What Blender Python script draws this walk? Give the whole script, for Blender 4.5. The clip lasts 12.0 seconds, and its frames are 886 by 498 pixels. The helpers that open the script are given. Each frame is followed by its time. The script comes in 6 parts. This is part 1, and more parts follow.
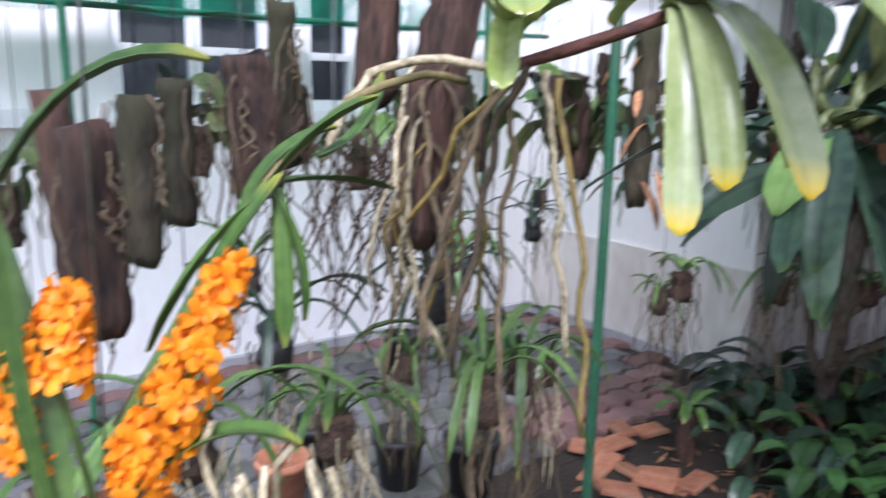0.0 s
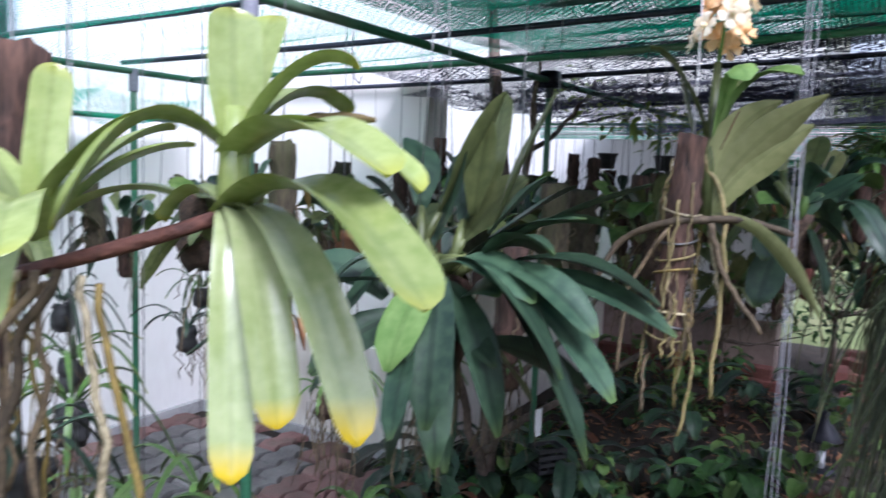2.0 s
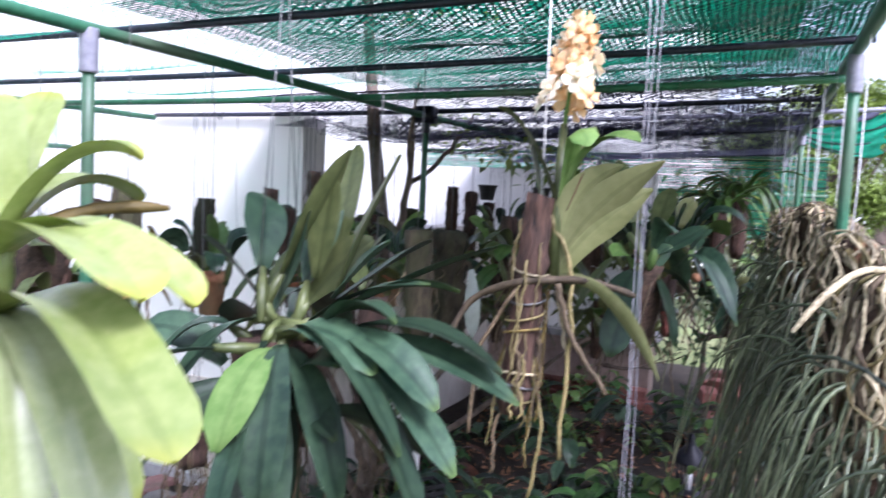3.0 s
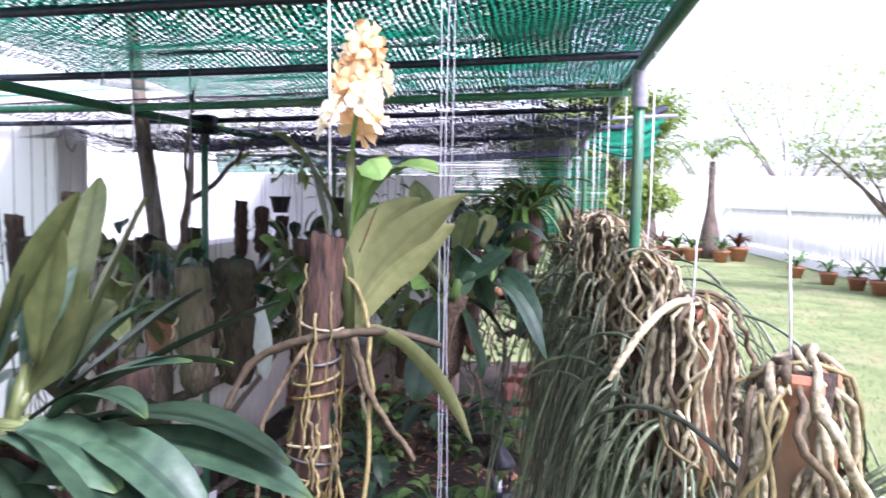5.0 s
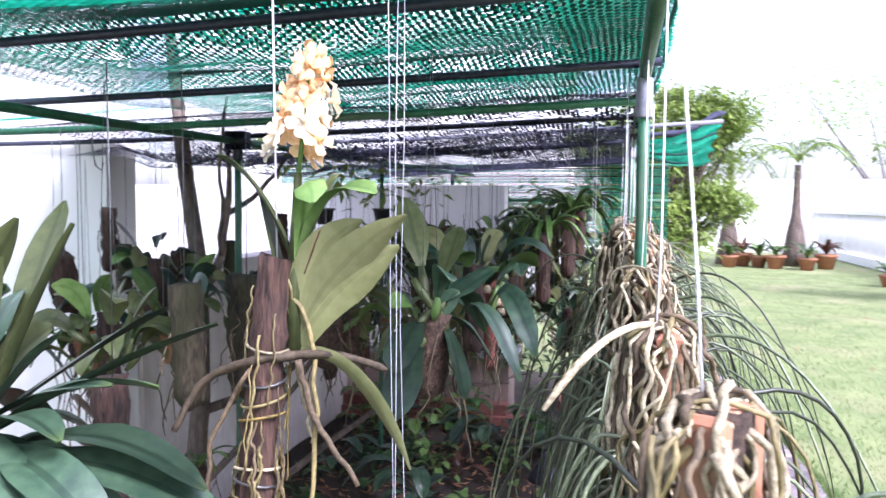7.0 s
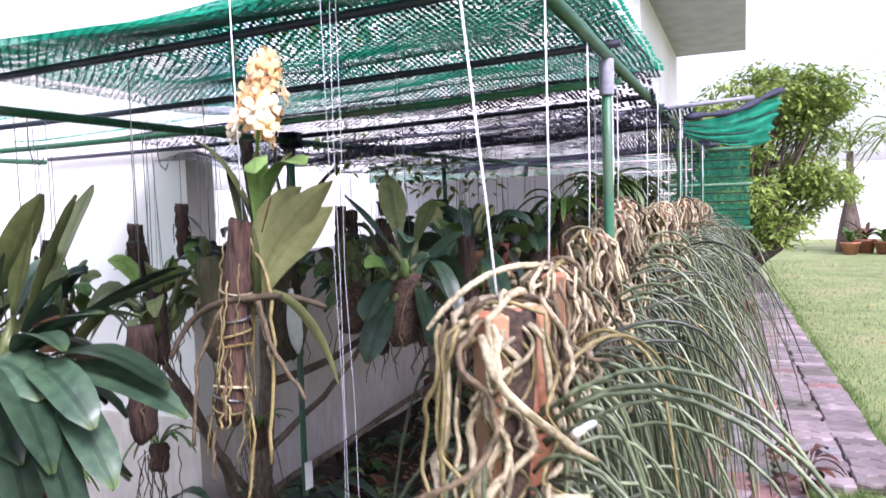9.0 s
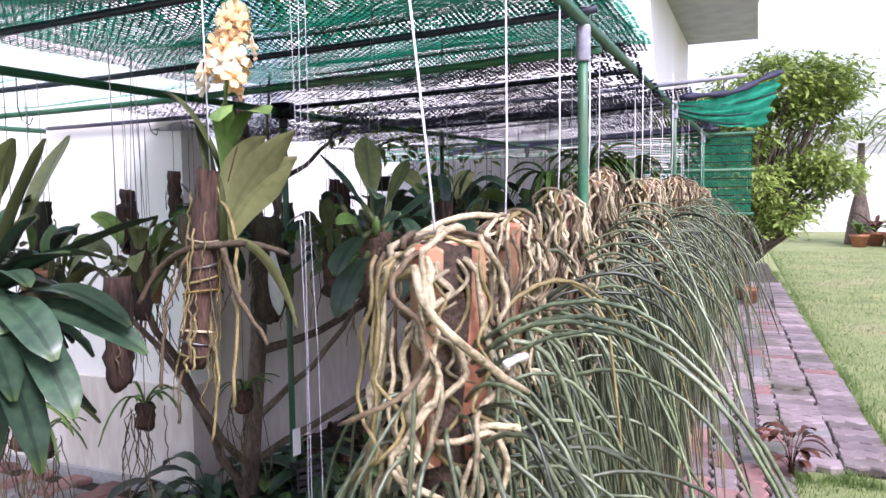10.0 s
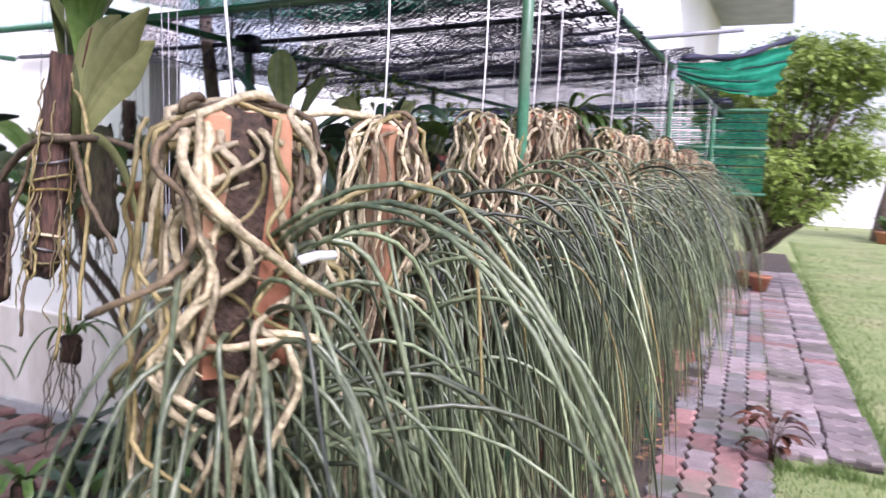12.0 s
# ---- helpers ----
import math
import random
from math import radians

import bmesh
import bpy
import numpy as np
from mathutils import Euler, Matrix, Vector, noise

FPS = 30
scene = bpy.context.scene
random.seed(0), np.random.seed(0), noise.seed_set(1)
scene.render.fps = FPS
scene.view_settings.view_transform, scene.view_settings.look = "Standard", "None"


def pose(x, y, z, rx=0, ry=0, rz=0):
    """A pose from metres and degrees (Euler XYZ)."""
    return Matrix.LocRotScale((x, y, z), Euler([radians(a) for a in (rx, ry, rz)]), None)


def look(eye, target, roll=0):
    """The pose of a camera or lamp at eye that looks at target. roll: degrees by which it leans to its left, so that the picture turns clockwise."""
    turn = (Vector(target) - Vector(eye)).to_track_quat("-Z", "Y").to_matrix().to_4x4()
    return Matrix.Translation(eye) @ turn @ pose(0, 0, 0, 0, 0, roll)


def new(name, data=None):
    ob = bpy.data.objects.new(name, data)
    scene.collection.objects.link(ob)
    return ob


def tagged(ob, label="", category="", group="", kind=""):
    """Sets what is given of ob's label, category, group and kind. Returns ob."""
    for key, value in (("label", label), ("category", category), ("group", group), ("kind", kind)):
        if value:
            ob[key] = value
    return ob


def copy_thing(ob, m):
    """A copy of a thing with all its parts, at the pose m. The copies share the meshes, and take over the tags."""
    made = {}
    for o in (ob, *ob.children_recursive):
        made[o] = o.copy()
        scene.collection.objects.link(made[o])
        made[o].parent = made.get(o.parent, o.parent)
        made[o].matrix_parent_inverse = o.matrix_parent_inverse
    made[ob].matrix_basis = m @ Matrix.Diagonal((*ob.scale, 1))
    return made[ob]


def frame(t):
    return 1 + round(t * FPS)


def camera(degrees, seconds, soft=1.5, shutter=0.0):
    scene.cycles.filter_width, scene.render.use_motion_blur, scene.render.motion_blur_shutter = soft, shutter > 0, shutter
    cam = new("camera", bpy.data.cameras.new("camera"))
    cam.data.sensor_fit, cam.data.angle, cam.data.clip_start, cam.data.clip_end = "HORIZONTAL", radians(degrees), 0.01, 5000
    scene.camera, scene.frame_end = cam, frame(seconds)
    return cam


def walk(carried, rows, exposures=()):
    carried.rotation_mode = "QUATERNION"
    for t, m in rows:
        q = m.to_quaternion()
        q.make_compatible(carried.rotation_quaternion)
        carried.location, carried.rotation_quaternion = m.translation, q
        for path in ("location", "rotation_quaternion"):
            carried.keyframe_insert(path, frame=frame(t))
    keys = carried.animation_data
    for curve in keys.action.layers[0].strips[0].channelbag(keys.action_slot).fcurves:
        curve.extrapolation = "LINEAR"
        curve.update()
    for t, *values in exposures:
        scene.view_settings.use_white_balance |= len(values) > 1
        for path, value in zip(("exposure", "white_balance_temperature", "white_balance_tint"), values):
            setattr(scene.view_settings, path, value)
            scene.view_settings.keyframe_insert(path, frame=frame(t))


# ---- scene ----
cam = camera(61.9, 12.0, 1.5, 0.6)
PATH = [
    (0, (0.118, 0.061, 1.154), (0.077, 2.018, 0.744), 1.2),
    (0.5, (0.129, 0.085, 1.175), (0.365, 2.04, 0.827), 2.3),
    (0.8, (0.147, 0.102, 1.19), (0.495, 2.043, 0.857), 1.9),
    (1, (0.159, 0.105, 1.197), (0.598, 2.031, 0.887), 2.5),
    (1.5, (0.189, 0.125, 1.23), (0.768, 2.023, 0.984), 2.2),
    (2, (0.229, 0.133, 1.26), (0.985, 1.972, 1.046), 2.1),
    (2.5, (0.268, 0.134, 1.284), (1.131, 1.927, 1.086), 2.2),
    (3, (0.302, 0.139, 1.318), (1.311, 1.859, 1.164), 2.8),
    (3.2, (0.315, 0.147, 1.332), (1.383, 1.831, 1.18), 3.0),
    (4.8, (0.4, 0.239, 1.371), (1.778, 1.682, 1.232), 1.1),
    (5, (0.406, 0.25, 1.367), (1.832, 1.646, 1.228), 1.0),
    (5.5, (0.41, 0.27, 1.363), (1.904, 1.587, 1.181), 0.2),
    (6, (0.435, 0.266, 1.361), (1.891, 1.628, 1.206), -0.1),
    (6.5, (0.48, 0.238, 1.382), (1.857, 1.684, 1.268), 0.7),
    (7, (0.535, 0.159, 1.385), (1.806, 1.699, 1.262), 0.5),
    (7.2, (0.549, 0.121, 1.385), (1.768, 1.703, 1.281), 0.6),
    (8.8, (0.624, -0.12, 1.341), (1.66, 1.588, 1.244), -1.9),
    (9, (0.63, -0.147, 1.333), (1.653, 1.567, 1.214), -1.8),
    (9.5, (0.65, -0.193, 1.305), (1.662, 1.526, 1.154), -1.4),
    (10, (0.678, -0.208, 1.279), (1.677, 1.518, 1.127), -0.8),
    (10.5, (0.718, -0.221, 1.249), (1.691, 1.521, 1.125), 0.3),
    (11, (0.752, -0.183, 1.227), (1.828, 1.496, 1.071), 1.4),
    (11.4, (0.803, -0.144, 1.19), (1.951, 1.483, 1.007), 0.7),
    (11.5, (0.818, -0.153, 1.183), (1.943, 1.49, 0.999), 0.4),
    (12, (0.918, -0.196, 1.184), (1.86, 1.555, 0.969), 2.3),
]
EXPOSURES = [(0.0, 0.68, 5600, 22), (1.5, 0.66, 5500, 19), (3.2, 1.3, 5600, 27), (5.5, 1.6, 5700, 30), (7.2, 1.57, 5600, 29), (9.0, 1.2, 5900, 32), (12.0, 1.05, 5950, 32)]
walk(cam, [(t, look(eye, target, roll)) for t, eye, target, roll in PATH], EXPOSURES)

# ---- daylight: bright overcast sky and a soft sun over the lawn ----
SUN_EL, SUN_AZ = radians(50), radians(-88)      # azimuth counted from +x towards +y
world = bpy.data.worlds.new("sky")
scene.world = world
world.use_nodes = True
wn, wl = world.node_tree.nodes, world.node_tree.links
sky = wn.new("ShaderNodeTexSky")
sky.sky_type, sky.sun_disc = "NISHITA", False
sky.sun_elevation, sky.sun_rotation = SUN_EL, radians(90) - SUN_AZ
sky.air_density, sky.dust_density, sky.ozone_density = 1.0, 3.0, 1.0
wn["Background"].inputs["Strength"].default_value = 0.15
haze = wn.new("ShaderNodeHueSaturation")
haze.inputs["Saturation"].default_value, haze.inputs["Value"].default_value = 0.45, 1.2
wl.new(sky.outputs["Color"], haze.inputs["Color"])
wl.new(haze.outputs["Color"], wn["Background"].inputs["Color"])
sun_data = bpy.data.lights.new("sun", "SUN")
sun_data.energy, sun_data.angle, sun_data.color = 2.6, radians(20), (1.0, 0.98, 0.95)
sun = new("sun", sun_data)
sun_dir = Vector((math.cos(SUN_EL) * math.cos(SUN_AZ), math.cos(SUN_EL) * math.sin(SUN_AZ), math.sin(SUN_EL)))
sun.matrix_world = look(sun_dir * 30, (0, 0, 0))


# ---- materials ----
def material(name, a, b, scale=6.0, fine=60.0, rough=0.6, bump=0.2, rnd=0.12, translucent=0.0, tip=None, tip_at=0.85, rib=0.0, stain=None, spec=0.4, metal=0.0, stretch=(1, 1, 1), world_co=False):
    """Two-scale noise between the colours a and b, a tint per object, fine relief; leaves may have a coloured tip and a midrib along their UV."""
    m = bpy.data.materials.new(name)
    m.use_nodes = True
    n, l = m.node_tree.nodes, m.node_tree.links
    bsdf, out = n["Principled BSDF"], n["Material Output"]
    co = n.new("ShaderNodeTexCoord")
    mp = n.new("ShaderNodeMapping")
    mp.inputs["Scale"].default_value = stretch
    if world_co:
        geo = n.new("ShaderNodeNewGeometry")
        l.new(geo.outputs["Position"], mp.inputs["Vector"])
    else:
        l.new(co.outputs["Object"], mp.inputs["Vector"])
    info = n.new("ShaderNodeObjectInfo")
    n1, n2 = n.new("ShaderNodeTexNoise"), n.new("ShaderNodeTexNoise")
    for node, sc, det in ((n1, scale, 4.0), (n2, fine, 3.0)):
        node.inputs["Scale"].default_value, node.inputs["Detail"].default_value = sc, det
        l.new(mp.outputs["Vector"], node.inputs["Vector"])
    add = n.new("ShaderNodeMath")
    add.operation = "MULTIPLY_ADD"
    add.inputs[1].default_value = 0.55
    l.new(n2.outputs["Fac"], add.inputs[0])
    sc1 = n.new("ShaderNodeMath")
    sc1.operation = "MULTIPLY"
    sc1.inputs[1].default_value = 0.6
    l.new(n1.outputs["Fac"], sc1.inputs[0])
    l.new(sc1.outputs[0], add.inputs[2])
    ramp = n.new("ShaderNodeValToRGB")
    ramp.color_ramp.elements[0].position, ramp.color_ramp.elements[1].position = 0.38, 0.74
    ramp.color_ramp.elements[0].color, ramp.color_ramp.elements[1].color = (*a, 1), (*b, 1)
    l.new(add.outputs[0], ramp.inputs["Fac"])
    colour = ramp.outputs["Color"]
    if tip:
        sep = n.new("ShaderNodeSeparateXYZ")
        l.new(co.outputs["UV"], sep.inputs[0])
        wob = n.new("ShaderNodeMath")
        wob.operation = "MULTIPLY_ADD"
        wob.inputs[1].default_value = 0.25
        l.new(n1.outputs["Fac"], wob.inputs[0])
        l.new(sep.outputs["X"], wob.inputs[2])
        mr = n.new("ShaderNodeMapRange")
        mr.inputs["From Min"].default_value, mr.inputs["From Max"].default_value = tip_at + 0.08, tip_at + 0.2
        l.new(wob.outputs[0], mr.inputs["Value"])
        mx = n.new("ShaderNodeMixRGB")
        mx.inputs["Color2"].default_value = (*tip, 1)
        l.new(mr.outputs[0], mx.inputs["Fac"])
        l.new(colour, mx.inputs["Color1"])
        colour = mx.outputs["Color"]
    if rib:
        sep2 = n.new("ShaderNodeSeparateXYZ")
        l.new(co.outputs["UV"], sep2.inputs[0])
        w = n.new("ShaderNodeMath")
        w.operation = "COMPARE"
        w.inputs[1].default_value, w.inputs[2].default_value = 0.5, 0.07
        l.new(sep2.outputs["Y"], w.inputs[0])
        ws = n.new("ShaderNodeMath")
        ws.operation = "MULTIPLY"
        ws.inputs[1].default_value = rib
        l.new(w.outputs[0], ws.inputs[0])
        mx = n.new("ShaderNodeMixRGB")
        mx.inputs["Color2"].default_value = (a[0] * 0.45, a[1] * 0.5, a[2] * 0.45, 1)
        l.new(ws.outputs[0], mx.inputs["Fac"])
        l.new(colour, mx.inputs["Color1"])
        colour = mx.outputs["Color"]
    if stain:
        n3 = n.new("ShaderNodeTexNoise")
        n3.inputs["Scale"].default_value, n3.inputs["Detail"].default_value = scale * 0.35, 6.0
        l.new(mp.outputs["Vector"], n3.inputs["Vector"])
        mr = n.new("ShaderNodeMapRange")
        mr.inputs["From Min"].default_value, mr.inputs["From Max"].default_value = 0.52, 0.68
        l.new(n3.outputs["Fac"], mr.inputs["Value"])
        mx = n.new("ShaderNodeMixRGB")
        mx.inputs["Color2"].default_value = (*stain, 1)
        l.new(mr.outputs[0], mx.inputs["Fac"])
        l.new(colour, mx.inputs["Color1"])
        colour = mx.outputs["Color"]
    hsv = n.new("ShaderNodeHueSaturation")
    vary = n.new("ShaderNodeMapRange")
    vary.inputs["To Min"].default_value, vary.inputs["To Max"].default_value = 1 - rnd * 2, 1 + rnd * 2
    l.new(info.outputs["Random"], vary.inputs["Value"])
    l.new(vary.outputs[0], hsv.inputs["Value"])
    l.new(colour, hsv.inputs["Color"])
    l.new(hsv.outputs["Color"], bsdf.inputs["Base Color"])
    bsdf.inputs["Roughness"].default_value, bsdf.inputs["Metallic"].default_value = rough, metal
    bsdf.inputs["Specular IOR Level"].default_value = spec
    if bump:
        bp = n.new("ShaderNodeBump")
        bp.inputs["Strength"].default_value, bp.inputs["Distance"].default_value = bump, 0.004
        l.new(n2.outputs["Fac"], bp.inputs["Height"])
        l.new(bp.outputs["Normal"], bsdf.inputs["Normal"])
    if translucent:
        tr = n.new("ShaderNodeBsdfTranslucent")
        l.new(hsv.outputs["Color"], tr.inputs["Color"])
        ms = n.new("ShaderNodeMixShader")
        ms.inputs["Fac"].default_value = translucent
        l.new(bsdf.outputs[0], ms.inputs[1])
        l.new(tr.outputs[0], ms.inputs[2])
        l.new(ms.outputs[0], out.inputs["Surface"])
    return m


VANDA = material("vanda_leaf", (0.22, 0.3, 0.07), (0.37, 0.43, 0.15), 9, 90, 0.24, 0.04, 0.08, 0.3, tip=(0.38, 0.39, 0.04), tip_at=0.96, rib=0.2, spec=1.0)
VANDAY = material("yellow_tipped_leaf", (0.27, 0.34, 0.13), (0.41, 0.46, 0.23), 9, 90, 0.22, 0.04, 0.08, 0.3, tip=(0.58, 0.43, 0.015), tip_at=0.91, rib=0.18, spec=1.0)
STRAP = material("strap_leaf", (0.04, 0.095, 0.022), (0.11, 0.19, 0.045), 9, 90, 0.33, 0.05, 0.16, 0.2, tip=(0.3, 0.32, 0.06), tip_at=0.93, rib=0.35)
CATT = material("cattleya_leaf", (0.012, 0.03, 0.019), (0.045, 0.082, 0.045), 9, 70, 0.36, 0.1, 0.3, 0.1, tip=(0.07, 0.11, 0.035), tip_at=0.95, rib=0.55)
OLIVE = material("olive_leaf", (0.06, 0.08, 0.028), (0.13, 0.15, 0.055), 9, 70, 0.4, 0.1, 0.2, 0.2, rib=0.4)
PALEOLIVE = material("pale_olive_leaf", (0.16, 0.175, 0.065), (0.25, 0.26, 0.115), 7, 70, 0.4, 0.08, 0.1, 0.3, rib=0.25)
PALELEAF = material("pale_leaf", (0.4, 0.46, 0.4), (0.55, 0.6, 0.54), 9, 70, 0.5, 0.06, 0.1, 0.3)
FRESH = material("fresh_leaf", (0.07, 0.15, 0.03), (0.17, 0.26, 0.08), 9, 60, 0.4, 0.06, 0.2, 0.3, rib=0.25)
BED = material("bed_leaf", (0.022, 0.065, 0.02), (0.06, 0.14, 0.035), 12, 60, 0.42, 0.08, 0.2, 0.2, rib=0.4)
REDLEAF = material("red_leaf", (0.045, 0.022, 0.014), (0.12, 0.045, 0.026), 12, 60, 0.42, 0.08, 0.25, 0.15, rib=0.4)
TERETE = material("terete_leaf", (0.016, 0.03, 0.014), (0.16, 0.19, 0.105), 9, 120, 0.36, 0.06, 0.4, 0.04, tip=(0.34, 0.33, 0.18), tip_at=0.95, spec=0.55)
ROOT = material("aerial_root", (0.09, 0.07, 0.032), (0.54, 0.465, 0.3), 24, 170, 0.55, 0.5, 0.18)
ROOTG = material("green_root", (0.07, 0.062, 0.02), (0.24, 0.19, 0.08), 18, 140, 0.6, 0.3, 0.16)
ROOTB = material("brown_root", (0.028, 0.02, 0.011), (0.145, 0.105, 0.06), 22, 150, 0.75, 0.5, 0.2)
YELLOWROOT = material("yellow_root", (0.085, 0.062, 0.014), (0.26, 0.185, 0.05), 26, 150, 0.6, 0.4, 0.16)
BARK = material("log_bark", (0.005, 0.0035, 0.003), (0.085, 0.045, 0.031), 46, 190, 0.88, 1.0, 0.2, stretch=(1, 1, 0.16))
REDBARK = material("red_bark", (0.1, 0.025, 0.018), (0.22, 0.07, 0.05), 30, 120, 0.8, 0.6, 0.1)
MOSSBARK = material("mossy_bark", (0.007, 0.006, 0.004), (0.062, 0.05, 0.028), 46, 190, 0.9, 1.0, 0.2, stretch=(1, 1, 0.22), stain=(0.03, 0.032, 0.012))
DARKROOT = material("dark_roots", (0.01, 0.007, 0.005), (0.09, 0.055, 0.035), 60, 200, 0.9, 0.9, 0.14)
TRUNK = material("tree_bark", (0.04, 0.03, 0.024), (0.19, 0.145, 0.115), 12, 70, 0.85, 0.8, 0.12, stretch=(1, 1, 0.4))
STEM = material("red_stem", (0.035, 0.013, 0.009), (0.13, 0.05, 0.034), 40, 140, 0.75, 0.9, 0.1)
TERRA = material("terracotta", (0.22, 0.085, 0.045), (0.42, 0.18, 0.1), 12, 90, 0.8, 0.35, 0.12, stain=(0.24, 0.17, 0.1))
BLACKPOT = material("black_plastic", (0.012, 0.012, 0.013), (0.03, 0.03, 0.032), 10, 80, 0.5, 0.15, 0.1)
GREENPIPE = material("green_painted_pipe", (0.018, 0.085, 0.045), (0.04, 0.16, 0.085), 7, 90, 0.42, 0.15, 0.12, stain=(0.09, 0.14, 0.09))
DARKPIPE = material("dark_pipe", (0.01, 0.011, 0.02), (0.03, 0.035, 0.06), 7, 90, 0.4, 0.1, 0.1)
COLLAR = material("grey_pvc", (0.17, 0.17, 0.21), (0.28, 0.28, 0.33), 12, 90, 0.45, 0.1, 0.08)
NETG = material("green_net", (0.004, 0.2, 0.12), (0.015, 0.4, 0.24), 3, 30, 0.55, 0.0, 0.05, 0.6)
# strand colour darkened to hold the backlit look of the green net
NETD = material("backlit_net", (0.004, 0.03, 0.026), (0.01, 0.075, 0.055), 3, 30, 0.6, 0.0, 0.05, 0.25)
NETB = material("navy_net", (0.012, 0.013, 0.03), (0.035, 0.035, 0.07), 3, 30, 0.6, 0.0, 0.05, 0.2)
GREYSTRING = material("grey_string", (0.3, 0.3, 0.34), (0.46, 0.46, 0.5), 40, 200, 0.6, 0.1, 0.06)
STRING = material("white_string", (0.6, 0.6, 0.62), (0.8, 0.8, 0.82), 40, 200, 0.6, 0.1, 0.06)
WIRE = material("wire", (0.1, 0.1, 0.1), (0.2, 0.2, 0.2), 40, 200, 0.4, 0.1, 0.1, metal=0.8)
PETAL = material("apricot_petal", (0.76, 0.42, 0.16), (0.85, 0.62, 0.36), 60, 160, 0.5, 0.05, 0.1, 0.35)
PETALC = material("white_petal", (0.78, 0.62, 0.36), (0.86, 0.8, 0.66), 60, 160, 0.5, 0.05, 0.1, 0.35)
ORANGE = material("orange_petal", (0.8, 0.2, 0.002), (0.88, 0.34, 0.006), 60, 160, 0.45, 0.05, 0.1, 0.35)
WHITEWALL = material("white_render", (0.78, 0.77, 0.76), (0.85, 0.845, 0.84), 1.2, 40, 0.8, 0.15, 0.0, stain=(0.74, 0.71, 0.68), stretch=(1, 1, 0.35))
DIRTYWALL = material("stained_render", (0.58, 0.53, 0.48), (0.76, 0.73, 0.69), 4, 30, 0.85, 0.3, 0.0, stain=(0.4, 0.33, 0.27), stretch=(1, 1, 0.3))
PINKWALL = material("pinkish_render", (0.22, 0.16, 0.14), (0.38, 0.29, 0.26), 3, 30, 0.85, 0.3, 0.0, stain=(0.22, 0.17, 0.14))
REDBRICK = material("red_brick", (0.13, 0.05, 0.04), (0.25, 0.1, 0.08), 10, 80, 0.85, 0.4, 0.16, stain=(0.2, 0.13, 0.1))
PAVEGREY = material("grey_paver", (0.085, 0.08, 0.08), (0.19, 0.18, 0.18), 9, 120, 0.75, 0.5, 0.14, stain=(0.08, 0.09, 0.065), world_co=True)
PAVERED = material("red_paver", (0.13, 0.068, 0.064), (0.25, 0.14, 0.13), 9, 120, 0.75, 0.5, 0.14, stain=(0.12, 0.105, 0.085), world_co=True)
PAVEPINK = material("pink_paver", (0.12, 0.095, 0.096), (0.225, 0.185, 0.19), 7, 120, 0.7, 0.5, 0.18, stain=(0.11, 0.1, 0.08), world_co=True)
SOIL = material("soil", (0.012, 0.01, 0.008), (0.05, 0.037, 0.027), 9, 90, 0.95, 0.9, 0.0)
LITTER = material("leaf_litter", (0.16, 0.07, 0.03), (0.36, 0.18, 0.09), 30, 120, 0.8, 0.3, 0.2)
LAWN = material("lawn", (0.085, 0.12, 0.038), (0.21, 0.245, 0.1), 2.6, 75, 0.9, 0.6, 0.0, stain=(0.22, 0.22, 0.11))
GRASS = material("grass_blade", (0.07, 0.13, 0.03), (0.18, 0.26, 0.08), 2.0, 40, 0.6, 0.0, 0.0, 0.3)
FRAMEWHITE = material("white_frame", (0.74, 0.74, 0.74), (0.82, 0.82, 0.82), 6, 60, 0.4, 0.05, 0.03)
CONCRETE = material("grey_concrete", (0.28, 0.28, 0.29), (0.42, 0.42, 0.43), 3, 40, 0.85, 0.3, 0.05)
FOLIAGE = material("tree_leaf", (0.12, 0.19, 0.035), (0.31, 0.4, 0.1), 1.5, 20, 0.4, 0.0, 0.15, 0.35)
FOLIAGE2 = material("light_tree_leaf", (0.16, 0.26, 0.05), (0.32, 0.42, 0.1), 1.5, 20, 0.45, 0.0, 0.15, 0.35)
IRON = material("black_iron", (0.012, 0.012, 0.018), (0.03, 0.03, 0.04), 20, 90, 0.4, 0.15, 0.05, metal=0.3)
LABEL = material("plant_tag", (0.7, 0.71, 0.74), (0.8, 0.8, 0.82), 30, 90, 0.5, 0.05, 0.03)
glass = bpy.data.materials.new("window_glass")
glass.use_nodes = True
gb = glass.node_tree.nodes["Principled BSDF"]
gb.inputs["Base Color"].default_value, gb.inputs["Roughness"].default_value = (0.75, 0.82, 0.9, 1), 0.03
gb.inputs["Transmission Weight"].default_value, gb.inputs["IOR"].default_value = 1.0, 1.45


# ---- plan: u runs along the front edge of the shade house, v away from the lawn ----
FM = Matrix.Translation((1.73, 1.01, 0)) @ Matrix.Rotation(math.atan2(0.6, 0.8), 4, "Z")
rng = random.Random(7)


def F(u, v, z=0.0):
    return FM @ Vector((u, v, z))


def V(*a):
    return Vector(a)


def rolled(a, b, roll):
    """A leaf's crosswise direction, turned about its own line from a to b."""
    t = (Vector(b) - Vector(a)).normalized()
    side = t.cross(V(0, 0, 1)) if abs(t.z) < 0.97 else V(1, 0.2, 0)
    return Matrix.Rotation(roll, 3, t) @ side


def blunt(q):
    """Half width along a strap leaf with a broad rounded end."""
    return min(1.0, 0.6 + 0.9 * q) * math.sqrt(max(0.02, 1 - max(0.0, (q - 0.87) / 0.13) ** 2.2))


